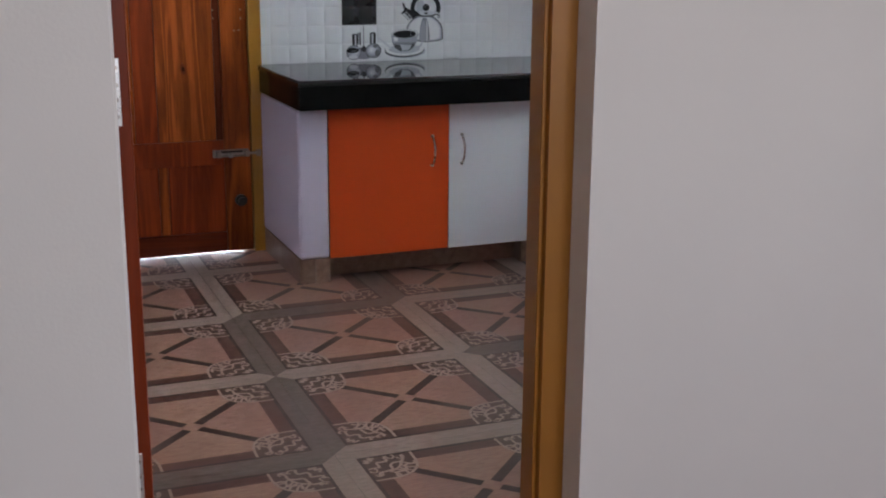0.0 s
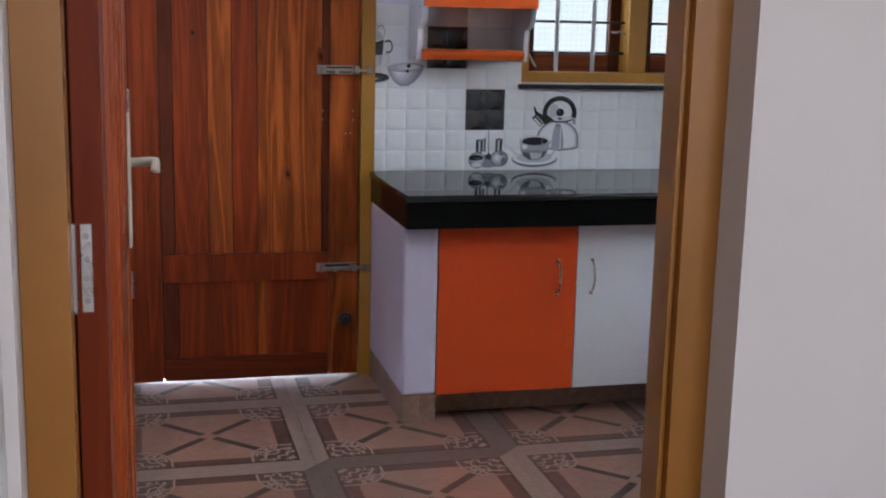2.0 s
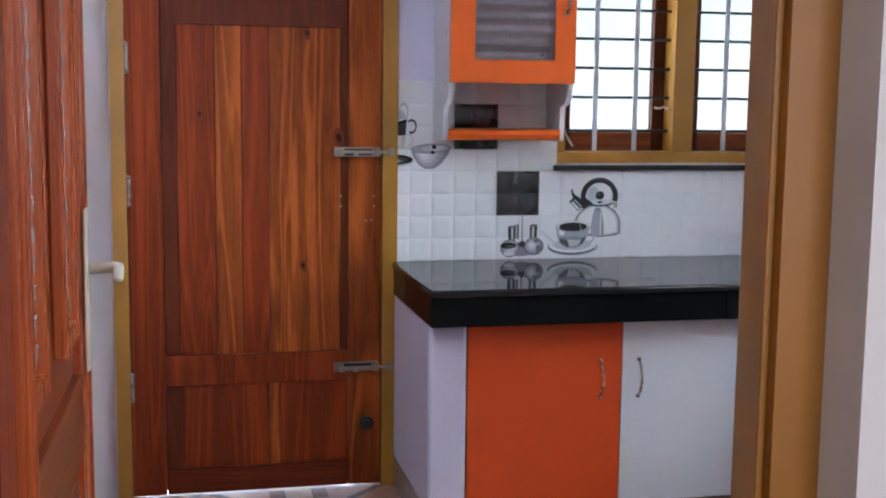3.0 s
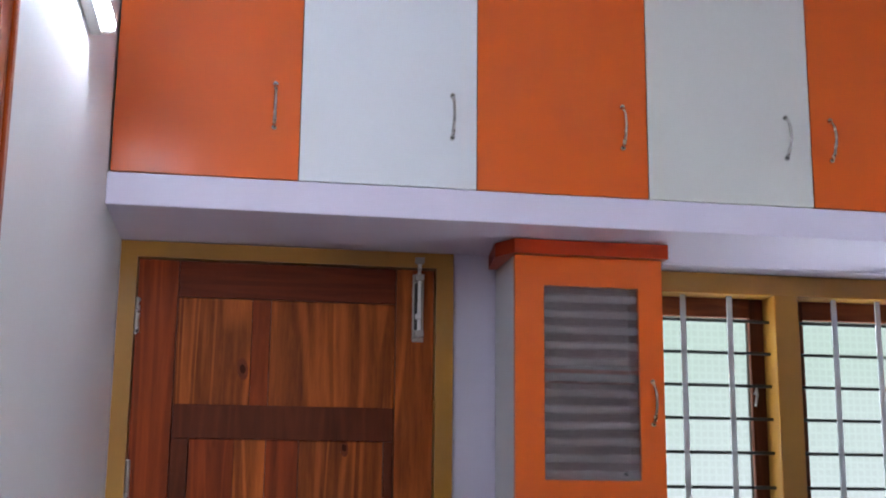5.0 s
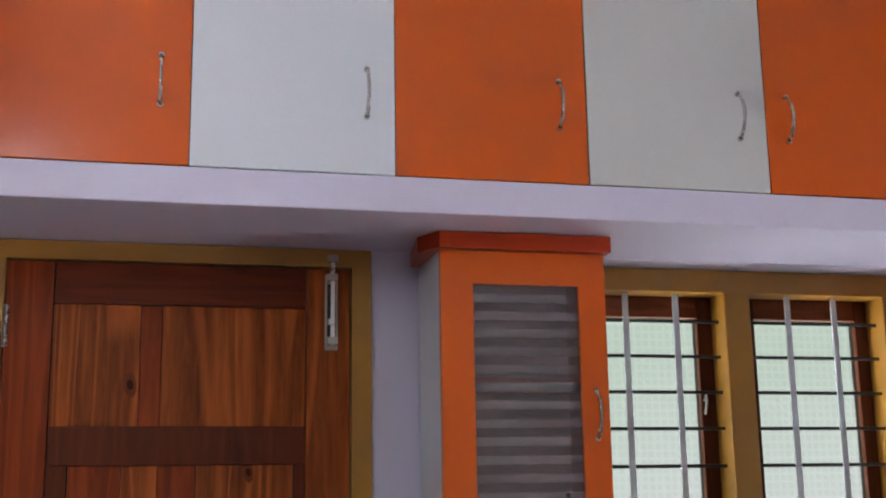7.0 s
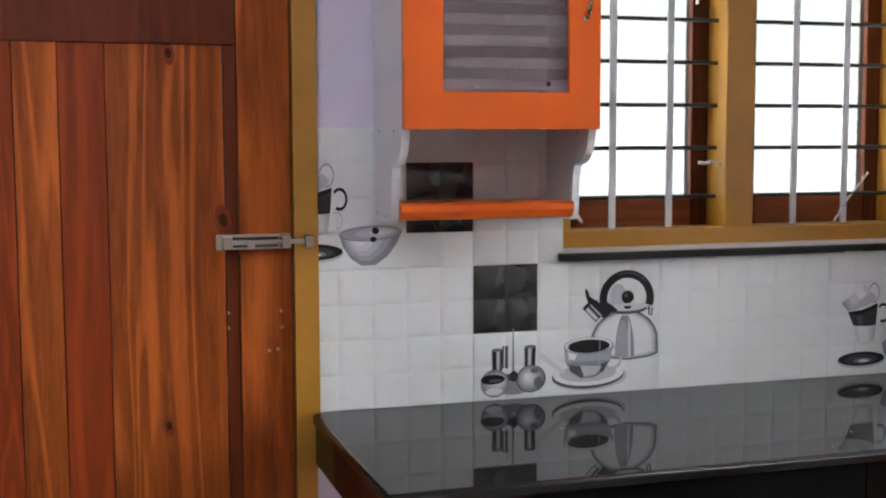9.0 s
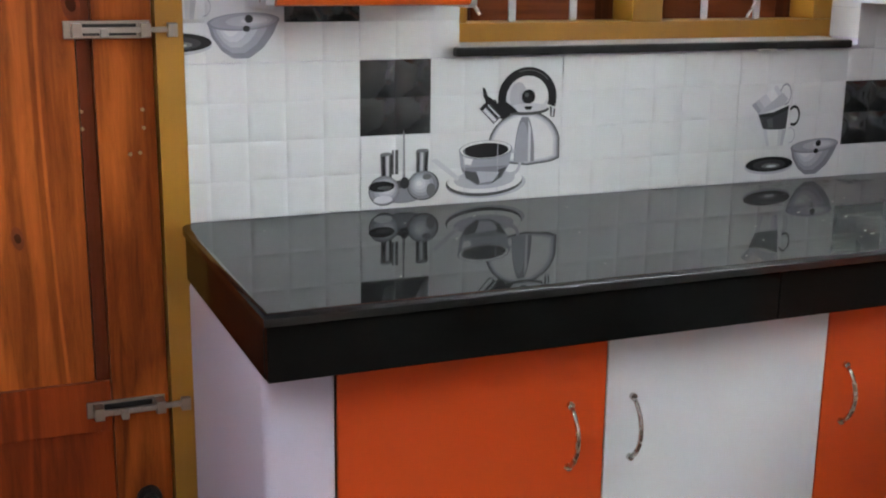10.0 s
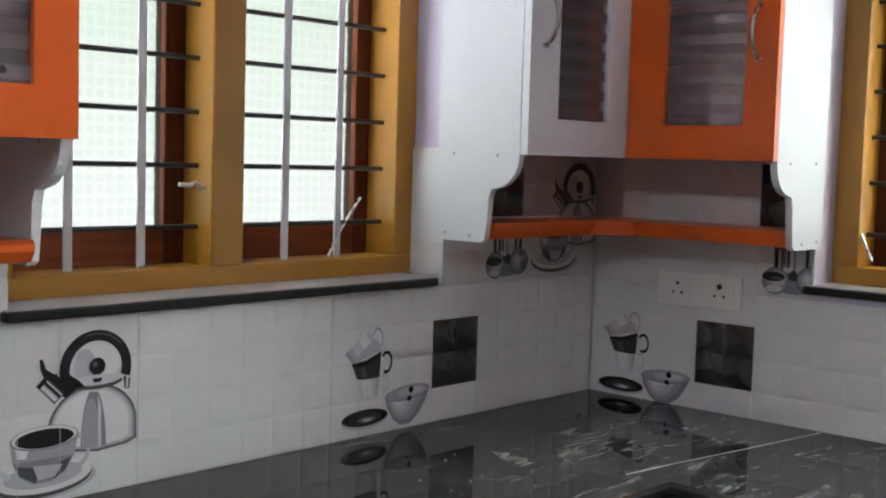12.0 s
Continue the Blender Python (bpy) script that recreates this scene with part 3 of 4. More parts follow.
for nm, pre in (("window_sill", Matrix()), ("window_sill", EAST)):
    bm = box(0.552, 1.545, -0.022, 0.098, 1.104, 1.122, 0.004)
    bm.transform(pre)
    s = solid(nm, bm, M_SILL, "black polished stone window sill", "sill")
    bm = bmesh.new()
    for x, dx, dz in ((0.63, 0.02, 0.004), (0.80, 0.035, 0.003), (1.20, 0.03, 0.004), (1.28, 0.05, 0.005), (1.36, 0.018, 0.004)):
        box(x, x + dx, -0.0235, -0.019, 1.1005, 1.1005 + dz, 0.001, bm)
    top = box(0.556, 1.541, -0.0175, 0.0945, 1.1221, 1.1236, 0.0005)
    part("sill_top", top, M_SILLTOP, s, "pale polished top", pre=pre)
    part("cement_smear", bm, M_DUST_AND_GLINT, s, "flaked cement along the joint", pre=pre)


# ---- cabinets ----
def handle(parent, mat_, p, out, length=0.112):
    """A bowed bar handle at p (its middle), upright, standing out along a direction."""
    o, pts = Vector(out), []
    for k in range(13):
        t = -1 + k / 6
        pts.append(Vector(p) + Vector((0, 0, t * length / 2)) + o * (0.004 + 0.030 * (1 - t * t) ** 0.75))
    h = part("handle", sweep(pts, 0.0050, sides=10, flat=0.8), mat_, parent, "bowed brushed steel handle", smooth=True)
    for s in (-1, 1):
        q = Vector(p) + Vector((0, 0, s * length / 2))
        part("handle_foot", sweep([q, q + o * 0.007], 0.0065, sides=10), mat_, h)
    return h


def front(u, x0, x1, z0, z1, y, mat_, hx, hz, name="door", pre=None):
    """A flat door with a thin dark edge, facing -y in its own layout."""
    d = part(name, box(x0 + 0.0012, x1 - 0.0012, y, y + 0.018, z0 + 0.001, z1 - 0.001, 0.0012), mat_, u, pre=pre)
    part("edge_band", box(x0 + 0.0002, x1 - 0.0002, y + 0.004, y + 0.0165, z0 + 0.0015, z1 - 0.0015), M_EDGE, d, "dark edge band", pre=pre)
    if hx is not None:
        m = pre or Matrix()
        handle(d, M_HANDLE, m @ Vector((hx, y, hz)), (m.to_3x3() @ Vector((0, -1, 0))))
    return d


LOFT = (("orange", M_ORANGE, -0.903, -0.452, -0.516), ("white", M_WHITE, -0.452, -0.003, -0.068), ("orange", M_ORANGE, -0.003, 0.452, 0.383),
        ("grey-white", M_GREYWHITE, 0.452, 0.911, 0.838), ("orange", M_ORANGE, 0.911, 1.360, 0.966), ("white", M_WHITE, 1.360, 1.810, 1.74), ("orange", M_ORANGE, 1.810, 2.148, 1.87))
for colour, mt, x0, x1, hx in LOFT:
    u = thing("loft_cabinet", ((x0 + x1) / 2, -0.2, 2.178), f"{colour} laminate loft cupboard on the lilac slab", "cabinet", "loft cupboards over door and window")
    bm = box(x0 + 0.001, x0 + 0.012, -0.391, 0.0, 2.179, 2.882)
    for b in ((x1 - 0.012, x1 - 0.001, -0.391, 0.0, 2.179, 2.882), (x0 + 0.012, x1 - 0.012, -0.391, 0.0, 2.179, 2.189), (x0 + 0.012, x1 - 0.012, -0.391, 0.0, 2.872, 2.882), (x0 + 0.012, x1 - 0.012, -0.01, 0.0, 2.189, 2.872)):
        box(*b, bm=bm)
    part("body", bm, M_EDGE if x0 < -0.9 else M_CARCASS, u)
    front(u, x0, x1, 2.180, 2.880, -0.411, mt, hx, 2.368)


def glazed_door(u, x0, x1, z0, z1, y, mat_, hx, hz, g, pre=None):
    """A framed door with a striped glass pane; g is the glass opening."""
    bm = bmesh.new()
    for b in ((x0, g[0], z0, z1), (g[1], x1, z0, z1), (g[0], g[1], z0, g[2]), (g[0], g[1], g[3], z1)):
        box(b[0], b[1], y, y + 0.018, b[2], b[3], bm=bm)
    bmesh.ops.remove_doubles(bm, verts=bm.verts[:], dist=0.0001)
    d = part("door", bm, mat_, u, pre=pre)
    part("glass", box(g[0] - 0.004, g[1] + 0.004, y + 0.010, y + 0.013, g[2] - 0.004, g[3] + 0.004), M_CLEAR, d, "clear tinted glass", pre=pre)
    z, k = g[2] + 0.004, 0
    while z < g[3] - 0.01:
        part("frosted_stripe", box(g[0], g[1], y + 0.0085, y + 0.0098, z, min(z + 0.021, g[3])), M_STRIPE, d, pre=pre)
        z, k = z + 0.042, k + 1
    m = pre or Matrix()
    handle(d, M_HANDLE, m @ Vector((hx, y, hz)), (m.to_3x3() @ Vector((0, -1, 0))))
    return d


def bracket_outline():
    """The scalloped end panel in (y, z): full depth above, a notch and a narrower foot below."""
    pts = [(-0.004, 1.206), (-0.130, 1.206), (-0.141, 1.213), (-0.146, 1.250), (-0.150, 1.300), (-0.156, 1.318), (-0.166, 1.322)]
    for k in range(7):
        t = k / 6 * math.pi / 2
        pts.append((-0.166 - 0.062 * math.sin(t), 1.322 + 0.070 * (1 - math.cos(t)) * 0.9 + 0.004 * k / 6))
    return pts + [(-0.228, 2.052), (-0.004, 2.052)]


def end_panel(u, x0, x1, pre=None):
    p = part("side_panel", prism(bracket_outline(), "x", x0, x1), M_BRACKET, u, "white scalloped end panel", pre=pre)
    for y, z in ((-0.05, 1.392), (-0.17, 1.390), (-0.03, 1.222), (-0.10, 1.219)):
        part("screw", disc((x0 - 0.001, y, z), 0.0035, "x", x1 - x0 + 0.002, sides=8), M_ALU, p, pre=pre)
    return p


def crown(u, outline, z0, z1, mat_):
    part("crown", prism(outline, "z", z0, z1), mat_, u, "deep orange crown board")


u = thing("wall_cabinet", (0.33, -0.1, 1.215), "orange glazed wall cabinet with an open shelf below", "cabinet")
end_panel(u, 0.134, 0.150)
end_panel(u, 0.524, 0.540)
part("back_board", box(0.151, 0.523, -0.010, -0.006, 1.41, 2.05), M_CARCASS, u)
part("bottom_board", box(0.151, 0.523, -0.226, -0.011, 1.397, 1.411), M_ORANGE, u, "orange laminate underside")
part("top_board", box(0.151, 0.523, -0.226, -0.011, 2.036, 2.050), M_CARCASS, u)
part("inner_shelf", box(0.151, 0.523, -0.225, -0.011, 1.736, 1.755, 0.002), M_ORANGE, u, "orange inner shelf")
part("open_shelf", prism([(-0.006, 1.211), (-0.142, 1.211), (-0.150, 1.214), (-0.160, 1.229), (-0.160, 1.240), (-0.154, 1.246), (-0.006, 1.246)], "x", 0.151, 0.523), M_ORANGE, u, "orange open shelf board")
glazed_door(u, 0.134, 0.540, 1.393, 2.052, -0.248, M_ORANGE, 0.506, 1.668, (0.212, 0.473, 1.465, 1.973))
part("magnet_stop", disc((0.432, -0.238, 1.482), 0.005, "y", -0.002, sides=12), M_BLACK, u, "small dark catch behind the glass")
crown(u, [(0.112, -0.012), (0.092, -0.190), (0.128, -0.268), (0.553, -0.268), (0.553, -0.012)], 2.054, 2.093, M_ORANGE_DK)

u = thing("corner_wall_cabinet", (1.95, -0.15, 1.215), "white and orange glazed corner wall cabinet with an open shelf", "cabinet")
end_panel(u, 1.550, 1.566)
E2 = pose(XR, 0.0, 0, 0, 0, -90)     # own layout of the east leg: x runs towards the hall
end_panel(u, 0.590, 0.606, E2)
part("back_board", box(1.567, XR - 0.008, -0.010, -0.006, 1.41, 2.05), M_CARCASS, u)
part("back_board", box(XR - 0.010, XR - 0.006, -0.589, -0.012, 1.41, 2.05), M_CARCASS, u)
ELL = [(1.567, -0.011), (1.567, -0.226), (1.902 + 0.024, -0.226), (1.902 + 0.024, -0.589), (XR - 0.011, -0.589), (XR - 0.011, -0.011)]
part("bottom_board", prism(ELL, "z", 1.397, 1.411), M_ORANGE, u, "orange laminate underside")
part("top_board", prism(ELL, "z", 2.036, 2.050), M_CARCASS, u)
part("inner_shelf", prism(ELL, "z", 1.738, 1.755), M_ORANGE, u, "orange inner shelf")
bm = bmesh.new()
for inset, z0, z1 in ((0.012, 1.213, 1.2275), (0.0, 1.228, 1.247)):
    prism([(1.567, -0.006), (1.567, -0.158 + inset), (1.925, -0.158 + inset), (1.985 + inset, -0.222), (1.985 + inset, -0.589), (XR - 0.006, -0.589), (XR - 0.006, -0.006)], "z", z0, z1, bm)
part("open_shelf", bm, M_ORANGE, u, "orange L-shaped open shelf board")
glazed_door(u, 1.550, 1.902, 1.393, 2.052, -0.248, M_WHITE, 1.594, 1.672, (1.648, 1.826, 1.468, 1.973))
glazed_door(u, 0.249, 0.606, 1.393, 2.052, -0.248, M_ORANGE, 0.563, 1.658, (0.342, 0.534, 1.466, 1.973), E2)
crown(u, [(1.530, -0.012), (1.530, -0.268), (1.884, -0.268), (1.884, -0.628), (XR - 0.006, -0.610), (XR - 0.006, -0.012)], 2.054, 2.093, M_ORANGE_DK)

# base: support wall, units, worktop
CZ = 0.125
solid("counter_end_wall", box(0.004, 0.120, -0.576, 0.0, CZ, 0.690, 0.013, seg=4), M_LAVENDER, "lavender plastered end wall carrying the counter", "wall")
solid("counter_end_wall", box(XR - 0.56, XR - 0.002, -2.12, -2.00, CZ, 0.690, 0.008), M_LAVENDER, "lavender plastered end wall carrying the counter", "wall")


def base_unit(x0, x1, colour, mt, hx, pre=None):
    m = pre or Matrix()
    u = thing("base_cabinet", m @ Vector(((x0 + x1) / 2, -0.3, CZ)), f"{colour} laminate cupboard under the black counter", "cabinet", "cupboards under the counter")
    bm = box(x0 + 0.001, x0 + 0.012, -0.552, -0.02, CZ, 0.688)
    for b in ((x1 - 0.012, x1 - 0.001, -0.552, -0.02, CZ, 0.688), (x0 + 0.012, x1 - 0.012, -0.552, -0.02, CZ, 0.137), (x0 + 0.012, x1 - 0.012, -0.03, -0.02, 0.137, 0.688)):
        box(*b, bm=bm)
    part("body", bm, M_CARCASS, u, pre=pre)
    front(u, x0, x1, CZ - 0.004, 0.689, -0.572, mt, hx, 0.512, pre=pre)
    return u


base_unit(0.121, 0.602, "orange", M_CORAL, 0.532)
base_unit(0.602, 1.067, "white", M_WHITE, 0.654)
base_unit(1.067, 1.548, "orange", M_CORAL, 1.115)
base_unit(0.602, 1.070, "grey-white", M_GREYWHITE, 1.00, E2)
base_unit(1.070, 1.535, "orange", M_CORAL, 1.14, E2)
base_unit(1.535, 1.998, "grey-white", M_GREYWHITE, 1.60, E2)

wt = thing("worktop", (1.2, -0.3, 0.69), "black polished granite L-shaped worktop, dusty in the corner", "worktop")
TOP = [(-0.004, 0.0), (-0.004, -0.628), (1.526, -0.628), (1.526, -2.13), (XR, -2.13), (XR, 0.0)]
bm = prism(TOP, "z", 0.780, 0.800)
edge = [e for e in bm.edges if all(abs(v.co.z - 0.8) < 1e-4 for v in e.verts) and (all(v.co.y < -0.6 for v in e.verts) or all(abs(v.co.x + 0.004) < 1e-4 for v in e.verts))]
bmesh.ops.bevel(bm, geom=edge, offset=0.008, segments=3, affect="EDGES", profile=0.5)
for f in bm.faces:
    f.smooth = max(abs(c) for c in f.normal) < 0.98
    f.material_index = 0 if f.normal.z > 0.98 else 1
part("slab", bm, (M_GRANITE, M_GRANITE_EDGE), wt, "polished black granite slab")
for b in ((0.002, 0.909, -0.622, -0.604, 0.692, 0.781), (0.911, 1.532, -0.622, -0.604, 0.692, 0.781)):
    part("apron", box(*b, 0.0015), M_APRON, wt)
part("apron", box(1.532, 1.550, -2.126, -0.604, 0.692, 0.781, 0.0015), M_APRON, wt)
part("apron", box(0.001, 0.019, -0.603, -0.001, 0.692, 0.781, 0.0015), M_APRON, wt)
bm = bmesh.new()
prism([(1.512, -0.538), (1.512, -0.5425), (1.66, -0.560), (1.83, -0.5885), (2.139, -0.633), (2.139, -0.6305), (1.83, -0.585), (1.66, -0.557)], "z", 0.7995, 0.8008, bm)
part("slab_joint", bm, M_DUST_AND_GLINT, wt, "pale cement joint between the slabs")
rnd = random.Random(4)
x = 0.42
while x < 1.50:
    run = rnd.uniform(0.02, 0.09) * (0.35 if x < 0.95 else 1.0)
    wide = rnd.uniform(0.0012, 0.0024) * (0.6 if x < 0.95 else 1.3)
    # cement dust, and the edge's highlight painted along with it
    part("dust_streak", box(x, min(x + run, 1.505), -0.6262, -0.6262 + wide, 0.7945, 0.7968, 0.0004, seg=1), M_DUST_AND_GLINT, wt, "pale streak on the front edge, cement dust and painted highlight")
    x += run + rnd.uniform(0.004, 0.03) * (2.2 if x < 0.95 else 0.5)
bm = bmesh.new()
for _ in range(40):
    x, y = rnd.uniform(1.15, 2.0), rnd.uniform(-0.58, -0.2)
    s = rnd.uniform(0.0008, 0.0024)
    box(x, x + s * rnd.uniform(1, 2.5), y, y + s, 0.8002, 0.8002 + s * 0.5, bm=bm)
for _ in range(12):
    x, y = rnd.uniform(0.05, 1.2), rnd.uniform(-0.58, -0.05)
    s = rnd.uniform(0.0008, 0.002)
    box(x, x + s * 1.6, y, y + s, 0.8002, 0.8002 + s * 0.5, bm=bm)
solid("cement_crumbs", bm, M_DUST_AND_GLINT, "scattered pale cement crumbs on the black worktop", "debris", "stuff")

# toe space
bm = box(0.14, 1.60, -0.475, -0.462, FZ - 0.01, CZ)
solid("toe_kick", bm, M_SKIRT, "brown wood-look tile toe kick under the cupboards", "skirting")
solid("toe_kick", box(1.66, 1.673, -2.0, -0.475, FZ - 0.01, CZ), M_SKIRT, "brown wood-look tile toe kick under the cupboards", "skirting")
pk = thing("plinth_pier", (0.06, -0.3, FZ), "wood-look tiled foot of the counter wall", "skirting", kind="structure")
part("core", box(0.016, 0.112, -0.558, -0.004, FZ - 0.01, CZ - 0.001), M_GROUT, pk)
part("skirting_tile", box(0.006, 0.015, -0.568, -0.30, FZ - 0.01, CZ, 0.001), M_SKIRT, pk)
part("skirting_tile", box(0.006, 0.015, -0.298, -0.004, FZ - 0.01, CZ, 0.001), M_SKIRT, pk)
part("skirting_tile", box(0.016, 0.064, -0.568, -0.559, FZ - 0.01, CZ, 0.001), M_SKIRT, pk)
part("skirting_tile", box(0.066, 0.122, -0.568, -0.559, FZ - 0.01, CZ, 0.001), M_SKIRT, pk)
solid("plinth_block", box(0.93, 0.99, -0.55, -0.476, FZ - 0.01, CZ - 0.001, 0.002), M_SKIRT, "wood-look tiled support block under the cupboards", "skirting")

# ---- tube light, socket, switches ----
tl = thing("tube_light", (XL, -1.45, 2.36), "lit white fluorescent tube light on the wall", "lamp")
part("batten", box(XL, XL + 0.026, -2.07, -0.880, 2.342, 2.378, 0.004), M_PLASTIC, tl)
part("end_cap", box(XL + 0.002, XL + 0.051, -0.896, -0.878, 2.346, 2.376, 0.004), M_PLASTIC, tl)
part("end_cap", box(XL + 0.002, XL + 0.051, -2.072, -2.054, 2.346, 2.376, 0.004), M_PLASTIC, tl)
part("tube", sweep([(XL + 0.039, -2.055, 2.362), (XL + 0.039, -0.895, 2.362)], 0.0125, sides=16), M_TUBE, tl, "glowing tube", smooth=True)

so = thing("socket_plate", (XR - 0.007, -0.286, 1.05), "white double power socket plate on the tiles", "socket")
part("plate", box(XR - 0.013, XR - 0.0065, -0.424, -0.200, 1.045, 1.126, 0.002), M_PLASTIC, so)
for cy in (-0.256, -0.368):
    d = part("socket", box(XR - 0.0155, XR - 0.0125, cy - 0.036, cy + 0.034, 1.053, 1.118, 0.001), M_PLASTIC, so)
    for dy, dz, r in ((0.0, 0.014, 0.0045 if cy > -0.31 else 0.007), (-0.012, -0.008, 0.0035), (0.012, -0.008, 0.0035)):
        part("pin_hole", disc((XR - 0.0152, cy + dy, 1.085 + dz), r, "x", -0.0008, sides=12), M_BLACK, d)
sw = thing("switch_board", (0.31, YH, 1.30), "white plastic switch board on the cream wall", "switch")
part("plate", box(0.197, 0.427, YH - 0.012, YH, 1.300, 1.432, 0.003), M_PLASTIC, sw)
for i in range(4):
    part("rocker", box(0.213 + i * 0.052, 0.253 + i * 0.052, YH - 0.018, YH - 0.011, 1.320, 1.412, 0.002), M_PLASTIC, sw)

# ---- doorway from the hall, with its open leaf ----
df = thing("door_2", (-0.5, -2.85, FZ), "open panelled mahogany door in an ochre frame", "door", kind="structure")
part("door_frame", prism([(-0.953, FZ), (-0.953, 2.10), (-0.090, 2.10), (-0.090, FZ), (-0.141, FZ), (-0.141, 2.04), (-0.899, 2.04), (-0.899, FZ)], "y", -2.882, -2.80), M_GOLD_HALL, df, "ochre painted door frame")
part("frame_bead", box(-0.149, -0.1405, -2.868, -2.860, FZ, 2.03, 0.002), M_GOLD_HALL, df)
LEAF = Matrix.Translation((-0.897, -2.797, 0)) @ Matrix.Rotation(radians(88.7), 4, "Z") # own layout: x along the leaf from its hinge, y through its thickness
LW = 0.836
L = lambda nm, bm, mt, par=df, lb="", smooth=False: part(nm, bm, mt, par, lb, smooth, pre=LEAF)
leaf = L("leaf", box(0.0, 0.10, -0.036, 0.0, FZ + 0.01, 2.03, 0.002), M_MAHOG, df, "mahogany stained panelled leaf")
L("lip_edge", box(LW - 0.018, LW, -0.040, 0.002, FZ + 0.01, 2.03, 0.002), M_LIP, leaf, "orange varnished edge")
L("stile", box(LW - 0.115, LW - 0.019, -0.036, 0.0, FZ + 0.01, 2.03, 0.002), M_LIP, leaf)
for z0, z1, mt in ((1.92, 2.03, M_TEAK_Y), (1.605, 1.712, M_TEAK_Y), (0.80, 0.93, M_TEAK_Y), (FZ + 0.01, 0.22, M_TEAK_Y)):
    L("rail", box(0.101, LW - 0.116, -0.036, 0.0, z0, z1, 0.002), mt, leaf)
for z0, z1 in ((1.712, 1.92), (0.22, 0.80)):
    for a, b in ((0.101, 0.395), (0.42, LW - 0.116)):
        L("raised_panel", box(a + 0.02, b - 0.02, -0.031, -0.005, z0 + 0.02, z1 - 0.02, 0.008), M_MAHOG, leaf)
        L("panel_field", box(a, b, -0.024, -0.012, z0, z1), M_MAHOG, leaf)
    L("muntin", box(0.396, 0.419, -0.036, 0.0, z0, z1, 0.002), M_MAHOG, leaf)
L("panel_field", box(0.101, LW - 0.116, -0.024, -0.012, 0.93, 1.605), M_MAHOG, leaf)
for a, b in ((0.49, 0.655), (0.16, 0.325)):
    bm = bmesh.new()
    for q in ((a, a + 0.03, 1.0, 1.53), (b - 0.03, b, 1.0, 1.53), (a + 0.03, b - 0.03, 1.0, 1.03), (a + 0.03, b - 0.03, 1.50, 1.53)):
        box(q[0], q[1], -0.042, -0.024, q[2], q[3], 0.004, bm)
    bead = L("glass_bead", bm, M_LIP, leaf, "moulded glazing bead")
    L("light_glass", box(a + 0.03, b - 0.03, -0.030, -0.025, 1.03, 1.50), M_LEAFGLASS, bead, "rippled frosted glass")
    bm = bmesh.new()
    z = 1.045
    while z < 1.49:
        box(a + 0.035, b - 0.035, -0.0335, -0.0305, z, z + 0.020, 0.0012, bm)
        z += 0.034
    L("glass_ripple", bm, M_LEAFGLASS, bead)
for z in (1.80, 1.046, 0.36):
    h = L("hinge", box(-0.0025, 0.001, -0.021, -0.007, z - 0.055, z + 0.055, 0.001), M_STEEL, leaf, "bright steel hinge plate")
    bm = bmesh.new()
    for dz in (-0.04, -0.012, 0.012, 0.04):
        disc((-0.0022, -0.014, z + dz), 0.004, "x", -0.0012, bm, 10)
    L("hinge_screw", bm, M_ALU, h)
    L("hinge_pin", sweep([(-0.002, 0.002, z - 0.055), (-0.002, 0.002, z + 0.055)], 0.005, sides=10), M_STEEL, h)
hp = L("handle_plate", box(LW - 0.085, LW - 0.048, -0.046, -0.040, 0.925, 1.175, 0.003), M_TAPE, leaf, "handle plate still wrapped in white tape")
L("lever", sweep([(LW - 0.067, -0.044, 1.082), (LW - 0.067, -0.085, 1.084), (LW - 0.073, -0.090, 1.084), (LW - 0.082, -0.091, 1.080), (LW - 0.094, -0.090, 1.070)], 0.0085, sides=10), M_TAPE, hp, "taped lever handle", True)
for i in range(4):
    x = 0.104 + i * 0.0135
    L("moulding", box(x, x + 0.0095, -0.049 if i % 2 else -0.044, -0.024, 0.225, 1.60, 0.0035), M_LIP, leaf)

# ---- tiles and floor pieces ----
CELL = 0.075


def weave(bm, u0, v0, across, depth, height):
    """One relief cell of a wall tile, a swell with rounded ends, at (u0, v0) in a layout of u right, v up, w out."""
    g = 0.0006
    s = CELL - 2 * g
    near, far = (0.09, 0.24) if depth > 0.004 else (0.04, 0.14)
    ends = (0.0, near, far, 0.5, 1 - far, 1 - near, 1.0)
    rise = (0.0, 0.50, 0.88, 1.0, 0.88, 0.50, 0.0)
    n = 6
    rows = []
    for q, k in zip(ends, rise):
        row = []
        for m in range(n + 1):
            p, w = g + s * m / n, height + depth * k * math.sin(math.pi * m / n) ** (1.0 if depth > 0.004 else 0.35)
            row.append(bm.verts.new((u0 + p, v0 + g + s * q, w) if across else (u0 + g + s * q, v0 + p, w)))
        rows.append(row)
    fs = []
    for a, b in zip(rows, rows[1:]):
        for m in range(n):
            c = (a[m], a[m + 1], b[m + 1], b[m])
            fs.append(bm.faces.new(c if across else c[::-1]))
    return fs


